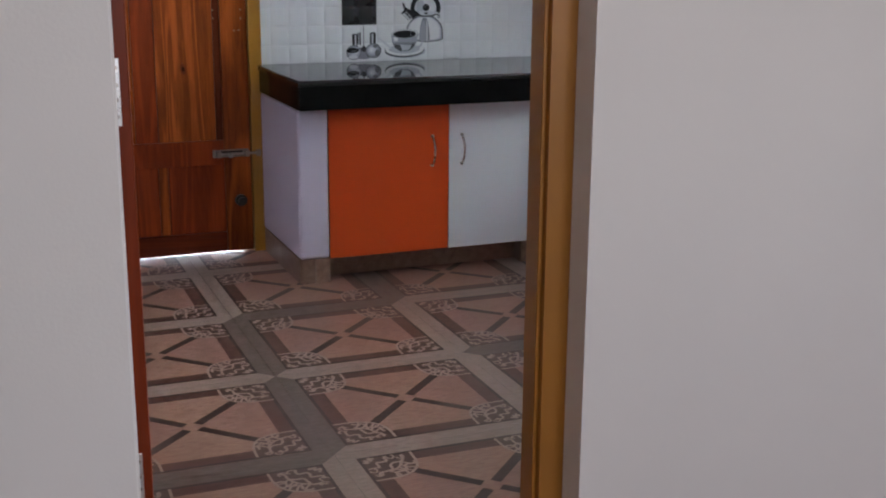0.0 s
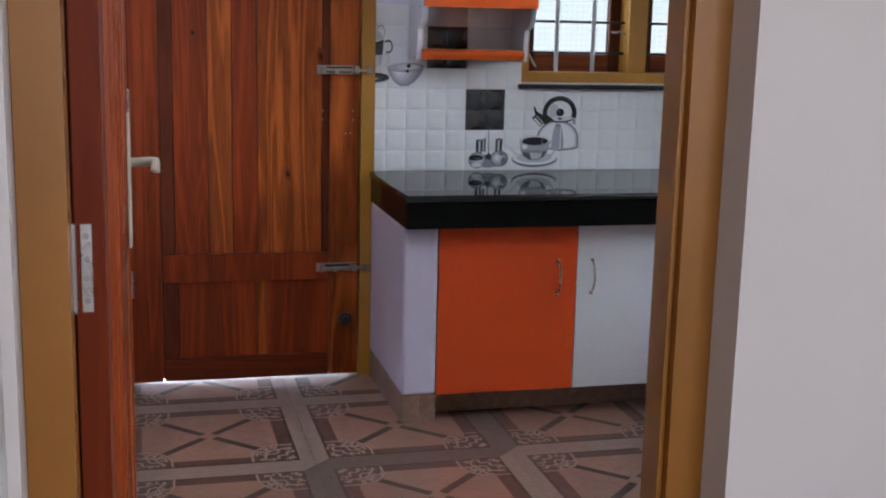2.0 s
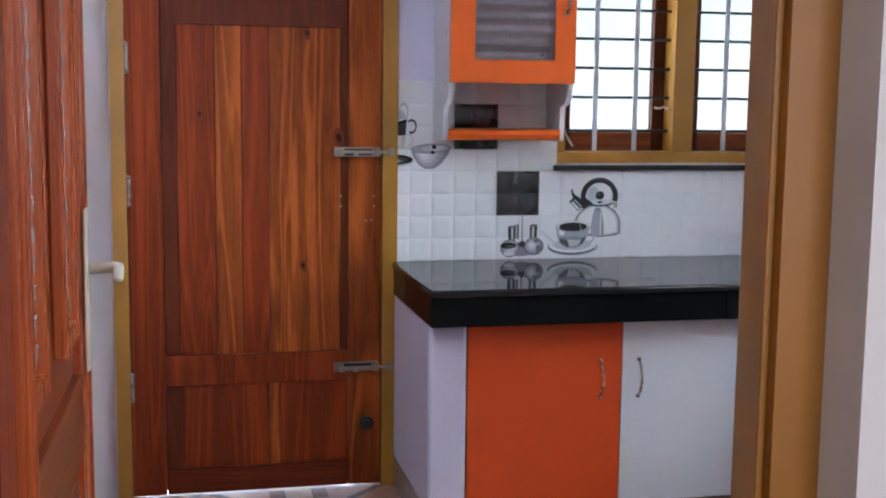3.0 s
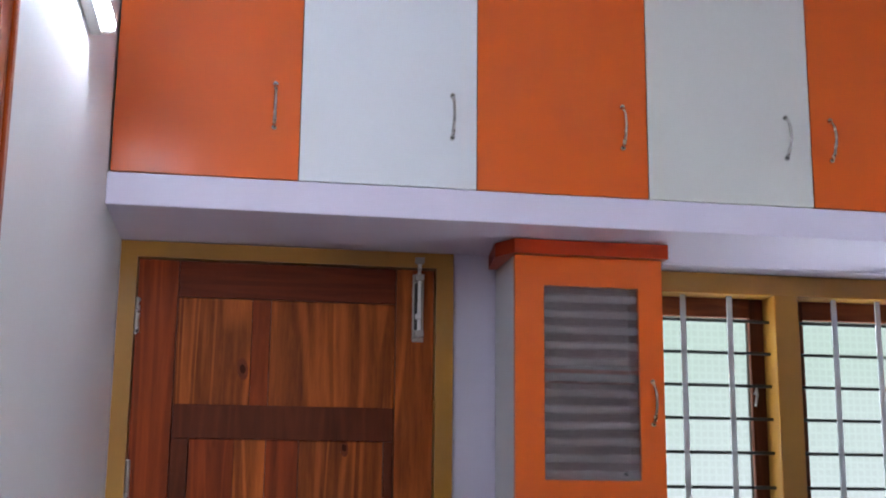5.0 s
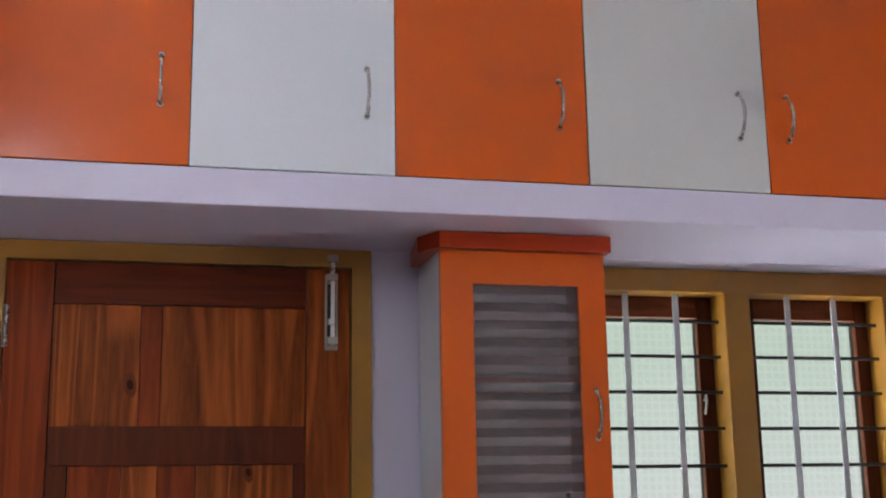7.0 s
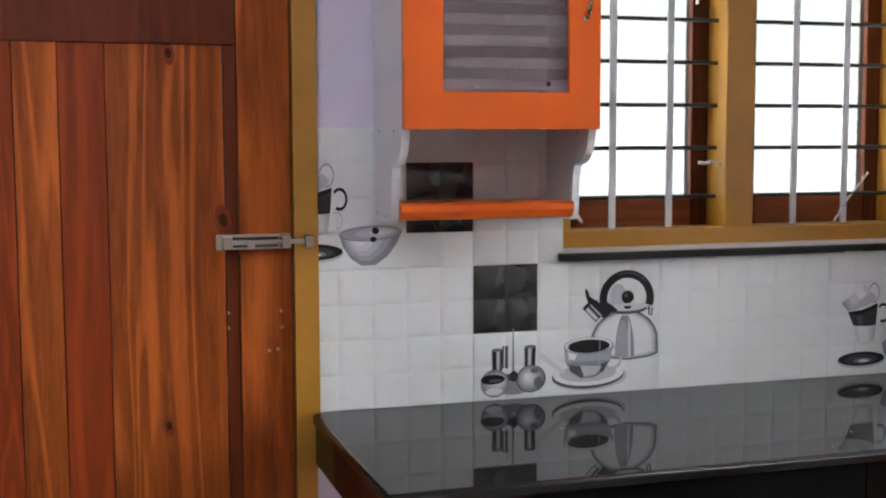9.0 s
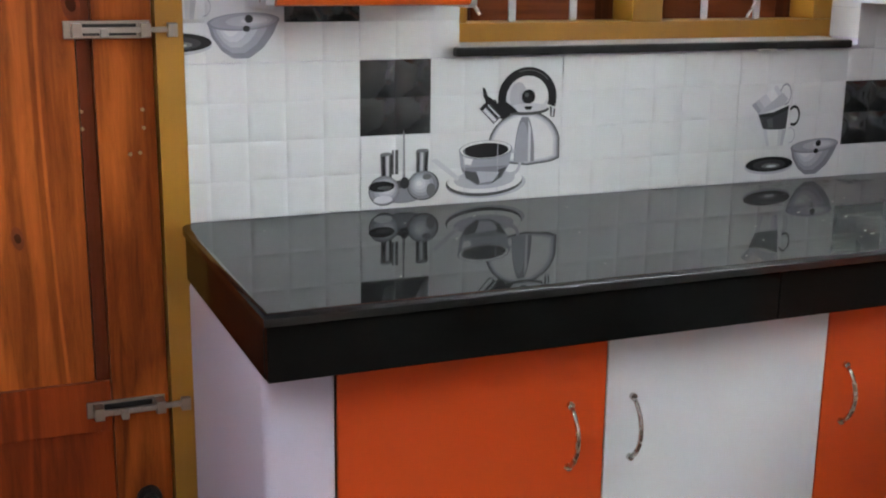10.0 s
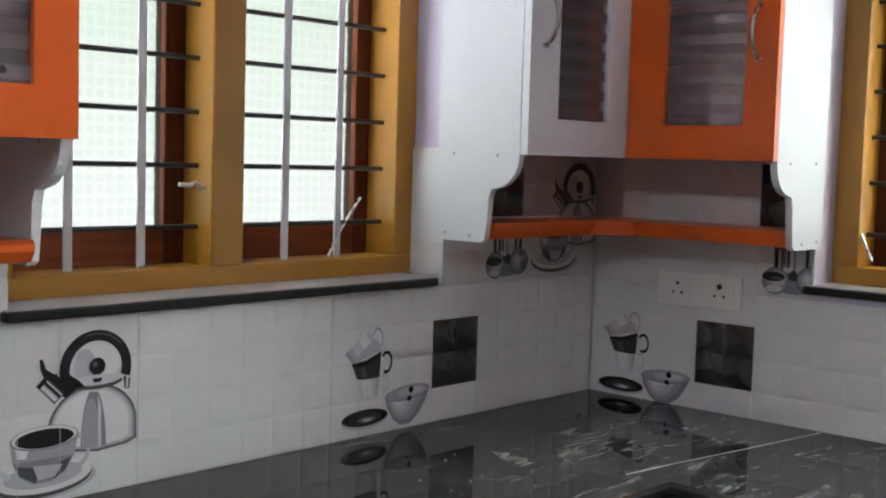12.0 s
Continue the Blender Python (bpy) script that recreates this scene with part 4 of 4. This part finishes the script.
def tile_mesh(name, black):
    """A 450 x 300 mm relief tile; black holds the cells (column, row from below) that are glazed black."""
    bm = bmesh.new()
    box(0.0006, 0.4494, 0.0006, 0.2994, 0.0, 0.0062, bm=bm)
    for f in bm.faces:
        f.material_index = 2
    for i, j in black:
        f = bm.faces.new([bm.verts.new((i * CELL + du * CELL, j * CELL + dv * CELL, 0.0063)) for du, dv in ((0, 0), (1, 0), (1, 1), (0, 1))])
        f.material_index = 1
    for i in range(6):
        for j in range(4):
            dark = (i, j) in black
            for f in weave(bm, i * CELL, j * CELL, (i + j) % 2 == 0, 0.0095 if dark else 0.0028, 0.0064):
                f.material_index = 1 if dark else 0
                f.smooth = True
    return bm


BLACK_A = {(0, 2), (1, 2), (0, 3), (1, 3)}
BLACK_B = {(4, 1), (5, 1), (4, 2), (5, 2)}


W, LG, MG, DG, BK = 0, 2, 4, 6, 8


def fade(pts, cu, cv, tones, last=0.3):
    """An outline drawn again and again towards a point, tone by tone, for a soft shade."""
    n = max(1, len(tones) - 1)
    return [([(cu + (u - cu) * (1 - (1 - last) * k / n), cv + (v - cv) * (1 - (1 - last) * k / n)) for u, v in pts], t) for k, t in enumerate(tones)]


def strips(a, b, tones):
    """The band between two edges (pairs of ends), cut into strips of the given tones from left to right."""
    n, out = len(tones), []
    at = lambda e, t: (e[0][0] + (e[1][0] - e[0][0]) * t, e[0][1] + (e[1][1] - e[0][1]) * t)
    for k, t in enumerate(tones):
        out.append(([at(a, k / n), at(a, (k + 1) / n), at(b, (k + 1) / n), at(b, k / n)], t))
    return out


POT = [(0.282, 0.108)] + ell(0.362, 0.112, 0.085, 0.076, 165, 12, 20) + [(0.446, 0.084), (0.425, 0.077), (0.37, 0.072), (0.30, 0.082)]
SPOUT = [(0.259, 0.194), (0.278, 0.208), (0.306, 0.178), (0.289, 0.163)]
KETTLE = [  # outline, tone
    (POT, DG)] + fade([(0.364 + (u - 0.364) * 0.965, 0.126 + (v - 0.126) * 0.95) for u, v in POT], 0.345, 0.13, (4, 2, 1, 0), 0.86) + [
    (ell(0.362, 0.080, 0.024, 0.100, 0, 180, 18), MG), (ell(0.357, 0.080, 0.017, 0.085, 0, 180, 18), 3),
    ([(0.371, 0.080), (0.377, 0.080), (0.376, 0.15), (0.370, 0.168)], 1),
    (ell(0.366, 0.222, 0.052, 0.048), 1), (ell(0.372, 0.226, 0.042, 0.038), 0), (ell(0.345, 0.218, 0.020, 0.030), 2),
    (ell(0.368, 0.190, 0.049, 0.012, 150, 390, 18), DG), (ell(0.368, 0.194, 0.046, 0.009), 1),
    (band(0.366, 0.214, 0.049, 0.068, -18, 218, 30, 0.95), BK), (band(0.366, 0.214, 0.060, 0.0625, 40, 110, 14, 0.95), 6),
    ([(0.294, 0.200), (0.300, 0.176), (0.310, 0.171), (0.330, 0.184), (0.345, 0.186), (0.335, 0.196), (0.322, 0.205), (0.306, 0.218)], BK),
    ([(0.418, 0.196), (0.432, 0.190), (0.430, 0.172), (0.420, 0.174)], DG), ([(0.424, 0.194), (0.428, 0.192), (0.427, 0.174), (0.423, 0.175)], 1),
    (ell(0.368, 0.217, 0.0155, 0.0150, n=18), BK), (ell(0.364, 0.221, 0.005, 0.005, n=12), 6),
    ([(0.360, 0.203), (0.377, 0.203), (0.375, 0.195), (0.362, 0.195)], 1), ([(0.358, 0.197), (0.378, 0.197), (0.374, 0.190), (0.362, 0.190)], BK),
    (SPOUT, DG)] + strips(((0.262, 0.194), (0.276, 0.204)), ((0.289, 0.167), (0.303, 0.178)), (1, 0, 2, 7, 8, 1)) + [
    ([(0.256, 0.196), (0.270, 0.209), (0.280, 0.214), (0.286, 0.206), (0.276, 0.204), (0.262, 0.190)], BK),
    ([(0.262, 0.240), (0.268, 0.238), (0.274, 0.222), (0.290, 0.212), (0.282, 0.202), (0.270, 0.208), (0.264, 0.222)], BK),
    ([(0.278, 0.206), (0.292, 0.214), (0.302, 0.196), (0.298, 0.186)], BK),
]
CUP = [
    (ell(0.276, 0.038, 0.092, 0.030), LG), (ell(0.272, 0.042, 0.088, 0.030), DG), (ell(0.273, 0.046, 0.086, 0.027), W), (ell(0.272, 0.048, 0.070, 0.020), LG),
    (turn([(0.150, 0.094), (0.163, 0.098), (0.215, 0.055), (0.210, 0.048)], 0.15, 0.09, 0), 1),
    (band(0.333, 0.080, 0.016, 0.023, -100, 95, 14, 1.25), LG),
    ([(0.213, 0.108), (0.333, 0.108), (0.328, 0.078), (0.312, 0.050), (0.285, 0.036), (0.252, 0.036), (0.228, 0.052), (0.216, 0.078)], 3),
    ([(0.217, 0.075), (0.326, 0.075), (0.310, 0.050), (0.284, 0.037), (0.254, 0.037), (0.229, 0.053)], 4),
    ([(0.222, 0.070), (0.262, 0.062), (0.258, 0.037), (0.230, 0.053)], DG), ([(0.300, 0.066), (0.322, 0.072), (0.308, 0.050), (0.288, 0.038)], DG),
    ([(0.252, 0.066), (0.305, 0.062), (0.292, 0.044), (0.262, 0.041)], LG), ([(0.222, 0.100), (0.245, 0.094), (0.240, 0.080), (0.224, 0.082)], W),
    (ell(0.273, 0.110, 0.061, 0.020), MG), (ell(0.273, 0.111, 0.058, 0.018), W), (ell(0.273, 0.109, 0.052, 0.0155), BK),
    ([(0.2244, 0.02), (0.2256, 0.02), (0.2256, 0.120), (0.2244, 0.120)], 2), ([(0.2994, 0.02), (0.3006, 0.02), (0.3006, 0.122), (0.2994, 0.122)], 2),
]
SPICE = [
    ([(0.066, 0.070), (0.080, 0.070), (0.080, 0.120), (0.066, 0.120)], 6), ([(0.070, 0.070), (0.073, 0.070), (0.073, 0.120), (0.070, 0.120)], 1),
    ([(0.089, 0.040), (0.095, 0.040), (0.093, 0.158), (0.090, 0.158)], 5), ([(0.0905, 0.040), (0.092, 0.040), (0.0915, 0.158), (0.0908, 0.158)], 2),
    (ell(0.090, 0.034, 0.050, 0.024), 6), (ell(0.094, 0.026, 0.040, 0.016), 4)] + strips(((0.041, 0.112), (0.066, 0.112)), ((0.043, 0.062), (0.065, 0.062)), (6, 8, 8, 3, 1, 5, 8)) + [
    (ell(0.0535, 0.112, 0.0125, 0.004), 5)] + strips(((0.118, 0.116), (0.145, 0.116)), ((0.118, 0.070), (0.143, 0.070)), (6, 8, 3, 1, 5, 8, 8)) + [
    (ell(0.1315, 0.116, 0.0135, 0.004), 5), (ell(0.048, 0.038, 0.033, 0.031), 5)] + fade(ell(0.049, 0.038, 0.031, 0.029), 0.060, 0.045, (4, 3, 2, 1, 0), 0.2) + [
    (ell(0.043, 0.047, 0.028, 0.011), 8), (ell(0.050, 0.044, 0.016, 0.004), 6), (ell(0.046, 0.020, 0.020, 0.008), 1), (ell(0.133, 0.044, 0.035, 0.031), 6)] + fade(ell(0.132, 0.045, 0.032, 0.029), 0.122, 0.050, (4, 3, 2, 1, 0), 0.2) + [
    (ell(0.150, 0.034, 0.010, 0.014), 5), (ell(0.141, 0.062, 0.010, 0.006), 5), (ell(0.092, 0.052, 0.010, 0.012), 7),
]
MUGS = [
    (band(0.127, 0.200, 0.0135, 0.0165, -100, 170, 18, 1.55), 3)] + strips(((0.034, 0.178), (0.100, 0.222)), ((0.056, 0.156), (0.132, 0.182)), (3, 2, 1, 1, 0, 0, 1)) + [
    ([(0.056, 0.156), (0.072, 0.159), (0.126, 0.176), (0.134, 0.190), (0.118, 0.204), (0.060, 0.164)], 2),
    (band(0.154, 0.150, 0.0125, 0.0175, -120, 140, 16, 1.4), BK),
    ([(0.054, 0.156), (0.095, 0.160), (0.138, 0.175), (0.134, 0.121), (0.100, 0.117), (0.069, 0.123)], 7),
    ([(0.054, 0.156), (0.095, 0.160), (0.138, 0.175), (0.137, 0.165), (0.095, 0.150), (0.056, 0.150)], BK),
    ([(0.078, 0.144), (0.094, 0.147), (0.098, 0.124), (0.084, 0.125)], 6)] + strips(((0.070, 0.121), (0.134, 0.119)), ((0.082, 0.082), (0.128, 0.082)), (1, 0, 0, 0, 1, 2)) + [
    (band(0.146, 0.105, 0.0125, 0.0145, -95, 120, 14, 1.3), 2),
    (ell(0.093, 0.036, 0.068, 0.0195), 2)] + fade(ell(0.094, 0.040, 0.066, 0.0175), 0.094, 0.036, (8, 8, 7), 0.7) + [(ell(0.098, 0.036, 0.026, 0.006), 5), (ell(0.100, 0.035, 0.014, 0.003), 1),
]
DISH = [(0.153, 0.076), (0.160, 0.050), (0.178, 0.024), (0.200, 0.009), (0.230, 0.009), (0.258, 0.028), (0.278, 0.055), (0.290, 0.082)]
BOWL = [(DISH, 4)] + fade(DISH, 0.190, 0.064, (4, 3, 2, 1, 0), 0.25) + [
    (turn(ell(0.221, 0.077, 0.069, 0.0165), 0.221, 0.077, 3), MG)] + fade(turn(ell(0.222, 0.078, 0.064, 0.0145), 0.221, 0.077, 3), 0.255, 0.080, (3, 2, 1), 0.4) + [
    (ell(0.231, 0.082, 0.0080, 0.0075, n=14), BK), (ell(0.226, 0.064, 0.0070, 0.0060, n=14), BK),
]


def print_mesh(figs):
    """Flat print on the glaze, each tone a hair over the one before."""
    bm = bmesh.new()
    for k, (pts, tone) in enumerate(figs):
        f = bm.faces.new([bm.verts.new((u, v, 0.0094 + 0.00010 * k)) for u, v in pts])
        f.normal_update()
        if f.normal.z < 0:
            f.normal_flip()
        f.material_index = tone
    bmesh.ops.triangulate(bm, faces=bm.faces[:])
    return bm


NORTH_T = Matrix(((1, 0, 0, 0), (0, 0, -1, 0.0072), (0, 1, 0, 0), (0, 0, 0, 1)))          # u -> x, v -> z, w -> -y
EAST_T = Matrix(((0, 0, -1, XR + 0.0072), (-1, 0, 0, 0), (0, 1, 0, 0), (0, 0, 0, 1)))    # u -> -y, v -> z, w -> -x
tiles_n = thing("wall_tiling", (1.07, 0.0, 0.80), "white relief wall tiles with kitchenware prints", "tiling", kind="structure")
tiles_e = thing("wall_tiling", (XR, -1.0, 0.80), "white relief wall tiles with kitchenware prints", "tiling", kind="structure")
CACHE = {}


def lay(parent, T, u0, v0, kind, lo=None, hi=None, vlo=None, vhi=None, notch=()):
    """A tile at (u0, v0), trimmed to lo..hi across and vlo..vhi up, less the notches (u0, u1, v0, v1)."""
    black = {"a": BLACK_A, "b": BLACK_B}.get(kind, set())
    figs = {"a": [("kettle_print", KETTLE), ("cup_print", CUP), ("spice_print", SPICE)], "b": [("mug_print", MUGS), ("bowl_print", BOWL)]}.get(kind, [])
    jobs = [("tile", tile_mesh, (M_TILE, M_TILE_BLACK, M_TILE_GROOVE), None)] + [(nm, None, PRINT_MATS, f) for nm, f in figs]
    trim = (lo, hi, vlo, vhi)
    made = None
    for nm, fn, mats, f in jobs:
        key = (nm, kind) + trim + (u0 if any(t is not None for t in trim) else 0, v0 if any(t is not None for t in trim) else 0)
        if key not in CACHE:
            bm = tile_mesh(nm, black) if fn else print_mesh(f)
            for t, ax, sg in ((lo, 0, -1), (hi, 0, 1), (vlo, 1, -1), (vhi, 1, 1)):
                if t is not None:
                    co, no = [0, 0, 0], [0, 0, 0]
                    co[ax], no[ax] = t - (u0, v0)[ax], sg
                    cut(bm, co, no)
            CACHE[key] = mesh_of(nm, bm, *mats) if bm.faces else None
            if CACHE[key] is None:
                bm.free()
        if CACHE[key] is None:
            continue
        ob = new(nm, CACHE[key])
        ob.parent = made or parent
        base = AT[parent].inverted() @ T @ Matrix.Translation((u0, v0, 0))
        ob.matrix_local = base if made is None else Matrix()
        if made is None:
            made = ob


# north wall, lower course and upper course
for u0, kind, lo, hi in ((-0.095, "w", 0.0, None), (0.355, "a", None, None), (0.805, "w", None, None), (1.255, "b", None, None), (1.705, "w", None, XR - 0.004)):
    lay(tiles_n, NORTH_T, u0, 0.80, kind, lo, hi)
lay(tiles_n, NORTH_T, -0.095, 1.10, "b", 0.010, None)
lay(tiles_n, NORTH_T, 0.355, 1.10, "w", None, 0.565)
lay(tiles_n, NORTH_T, 1.255, 1.10, "w", 1.584, None)
lay(tiles_n, NORTH_T, 1.705, 1.10, "a", None, XR - 0.004)
# east wall
for k, kind in enumerate(("b", "w", "a", "w", "b")):
    lay(tiles_e, EAST_T, 0.004 + 0.45 * k, 0.788, kind, None, 2.12 if k == 4 else None)
lay(tiles_e, EAST_T, 0.004, 1.088, "w")
lay(tiles_e, EAST_T, 0.454, 1.088, "a", None, 0.588)
lay(tiles_e, EAST_T, 1.354, 1.088, "w", 1.608, None)
# reveal tiles at the window's sides
for pre in (Matrix(), EAST):
    bm = bmesh.new()
    for j in range(4):
        box(1.5715, 1.582, -0.006, 0.093, 1.1235 + j * CELL * 0.93, 1.1235 + (j + 1) * CELL * 0.93 - 0.0005, 0.0008, bm)
    bm.transform(pre)
    solid("reveal_tile", bm, M_TILE, "white relief tiles on the window reveal", "tiling")

# floor tiles
T = 0.604
JX, JY = -0.322, -0.887
DARK_V = {(0, -1), (0, -2), (1, 0), (2, -1), (-1, -2), (3, -2)}       # joints along y: (column line, row below)
DARK_H = {(0, 0), (-1, -2), (-2, -1), (1, -1), (2, 0), (0, -3)}       # joints along x: (column, row line)
FLOOR_MATS = (M_F_GROUT, M_F_PEACH, M_F_PEACH2, M_F_DARK, M_F_BROWN, M_F_LIGHTBAND, M_F_DARKBAND, M_F_SCROLL, M_F_SCROLLBED)


def floor_tile(tones):
    """One printed floor tile; tones: whether the band at its left, right, bottom and top is the dark one."""
    bm = bmesh.new()
    box(0.0004, T - 0.0004, 0.0004, T - 0.0004, -0.012, 0.0, bm=bm)

    def face(pts, mi, lev):
        f = bm.faces.new([bm.verts.new((u * T, v * T, 0.0002 + 0.00035 * lev)) for u, v in pts])
        f.normal_update()
        if f.normal.z < 0:
            f.normal_flip()
        f.material_index = mi
    e, w, q = 0.0008, 0.073, 0.5
    bands = ([(e, e), (e, 1 - e), (w, 1 - w), (w, w)], [(1 - e, e), (1 - e, 1 - e), (1 - w, 1 - w), (1 - w, w)],
             [(e, e), (1 - e, e), (1 - w, w), (w, w)], [(e, 1 - e), (1 - e, 1 - e), (1 - w, 1 - w), (w, 1 - w)])
    for pts, dark in zip(bands, tones):
        face(pts, 6 if dark else 5, 0)
    for pts, mi in (([(w, w), (1 - w, w), (q, q)], 1), ([(1 - w, w), (1 - w, 1 - w), (q, q)], 2), ([(1 - w, 1 - w), (w, 1 - w), (q, q)], 1), ([(w, 1 - w), (w, w), (q, q)], 2)):
        face(pts, mi, 0)
    r = w + 0.012
    for k in range(4):
        rot = lambda pts: turn(pts, q, q, 90 * k)
        # brown border along one side, mitred, in two pieces of different width
        face(rot([(w, w), (1 - w, w), (1 - w - 0.018, w + 0.018), (w + 0.018, w + 0.018)]), 3, 1)
        face(rot([(w + 0.20, w + 0.018), (1 - w - 0.20, w + 0.018), (1 - w - 0.23, w + 0.085), (w + 0.23, w + 0.085)]), 4, 1)
        # scroll corner: a dark lobed quarter with pale tracery, a fan outside, curls inside
        R = 0.225

        def at(deg, k):
            t = radians(deg)
            return (r + R * k * max(0.0, math.cos(t)) ** 0.62, r + R * k * max(0.0, math.sin(t)) ** 0.62)

        def ribbon(pts, w, lev=3):
            for (p0, p1), (p2, p3) in zip(pts, pts[1:]):
                du, dv = p2 - p0, p3 - p1
                n_ = math.hypot(du, dv) or 1.0
                ou, ov = -dv / n_ * w / 2, du / n_ * w / 2
                face(rot([(p0 + ou, p1 + ov), (p0 - ou, p1 - ov), (p2 - ou, p3 - ov), (p2 + ou, p3 + ov)]), 7, lev)
        face(rot([(r, r)] + [at(9 * m, 1.0) for m in range(11)]), 8, 2)
        ribbon([at(9 * m, 0.975) for m in range(11)], 0.012)
        ribbon([at(18 + 9 * m, 0.70) for m in range(7)], 0.012)
        for deg in (20, 33, 45, 57, 70):
            ribbon([at(deg, 0.70), at(deg + (4 if deg < 45 else -4), 0.84), at(deg, 0.97)], 0.011)
        for m in range(4):
            base = 0.026 + 0.040 * m
            half = (0.020, 0.052, 0.078, 0.060)[m]
            pts = []
            for q_ in range(9):
                g = -1 + q_ / 4
                wave = base + 0.0125 * math.sin(q_ * 1.75 + 1.3 * m + 0.8 * k)
                pts.append((max(r, r + wave + half * g), max(r, r + wave - half * g)))
            ribbon(pts, 0.0125)
        for a0, b0 in ((0.165, 0.03), (0.03, 0.165), (0.125, 0.018), (0.018, 0.125)):
            ribbon([(r + a0 + 0.020 * math.cos(radians(40 * m + 90 * k)), r + b0 + 0.016 * math.sin(radians(40 * m + 90 * k))) for m in range(7)], 0.009)
        # diagonal bar
        a, b, h = 0.265, 0.472, 0.0160
        face(rot([(a - h, a + h), (a + h, a - h), (b + h, b - h), (b - h, b + h)]), 3, 3)
    return bm


def floor_area(parent, x0, x1, y0, y1):
    for i in range(math.floor((x0 - JX) / T), math.ceil((x1 - JX) / T)):
        for j in range(math.floor((y0 - JY) / T), math.ceil((y1 - JY) / T)):
            ux, uy = JX + i * T, JY + j * T
            tones = ((i, j) in DARK_V, (i + 1, j) in DARK_V, (i, j) in DARK_H, (i, j + 1) in DARK_H)
            clip = (max(x0 - ux, 0), min(x1 - ux, T), max(y0 - uy, 0), min(y1 - uy, T))
            whole = clip == (0, T, 0, T)
            key = ("floor", tones) if whole else ("floor", i, j, tones, x0)
            if key not in CACHE:
                bm = floor_tile(tones)
                if not whole:
                    for t, ax, sg in ((clip[0], 0, -1), (clip[1], 0, 1), (clip[2], 1, -1), (clip[3], 1, 1)):
                        co, no = [0, 0, 0], [0, 0, 0]
                        co[ax], no[ax] = t, sg
                        cut(bm, co, no)
                CACHE[key] = mesh_of("floor_tile", bm, *FLOOR_MATS)
            ob = new("floor_tile", CACHE[key])
            ob.parent = parent
            ob.matrix_local = AT[parent].inverted() @ Matrix.Translation((ux, uy, FZ - 0.0014))


fl = thing("floor", (0.6, -1.4, FZ), "brown patterned wood-look ceramic tile floor", "floor", kind="structure")
floor_area(fl, XL, XR, YF, 0.0)
fh = thing("floor_hall", (-0.6, -4.6, FZ), "brown patterned wood-look ceramic tile floor", "floor", kind="structure")
floor_area(fh, -3.2, XR + 0.06, -6.6, YF)
# added reflector: pale polished stone that carries the bright line under the leaf
solid("threshold", box(-0.904, 0.012, 0.0, 0.22, FZ - 0.012, FZ, 0.001), M_THRESHOLD, "added stone threshold, pale and polished to reflect daylight under the door", "threshold")
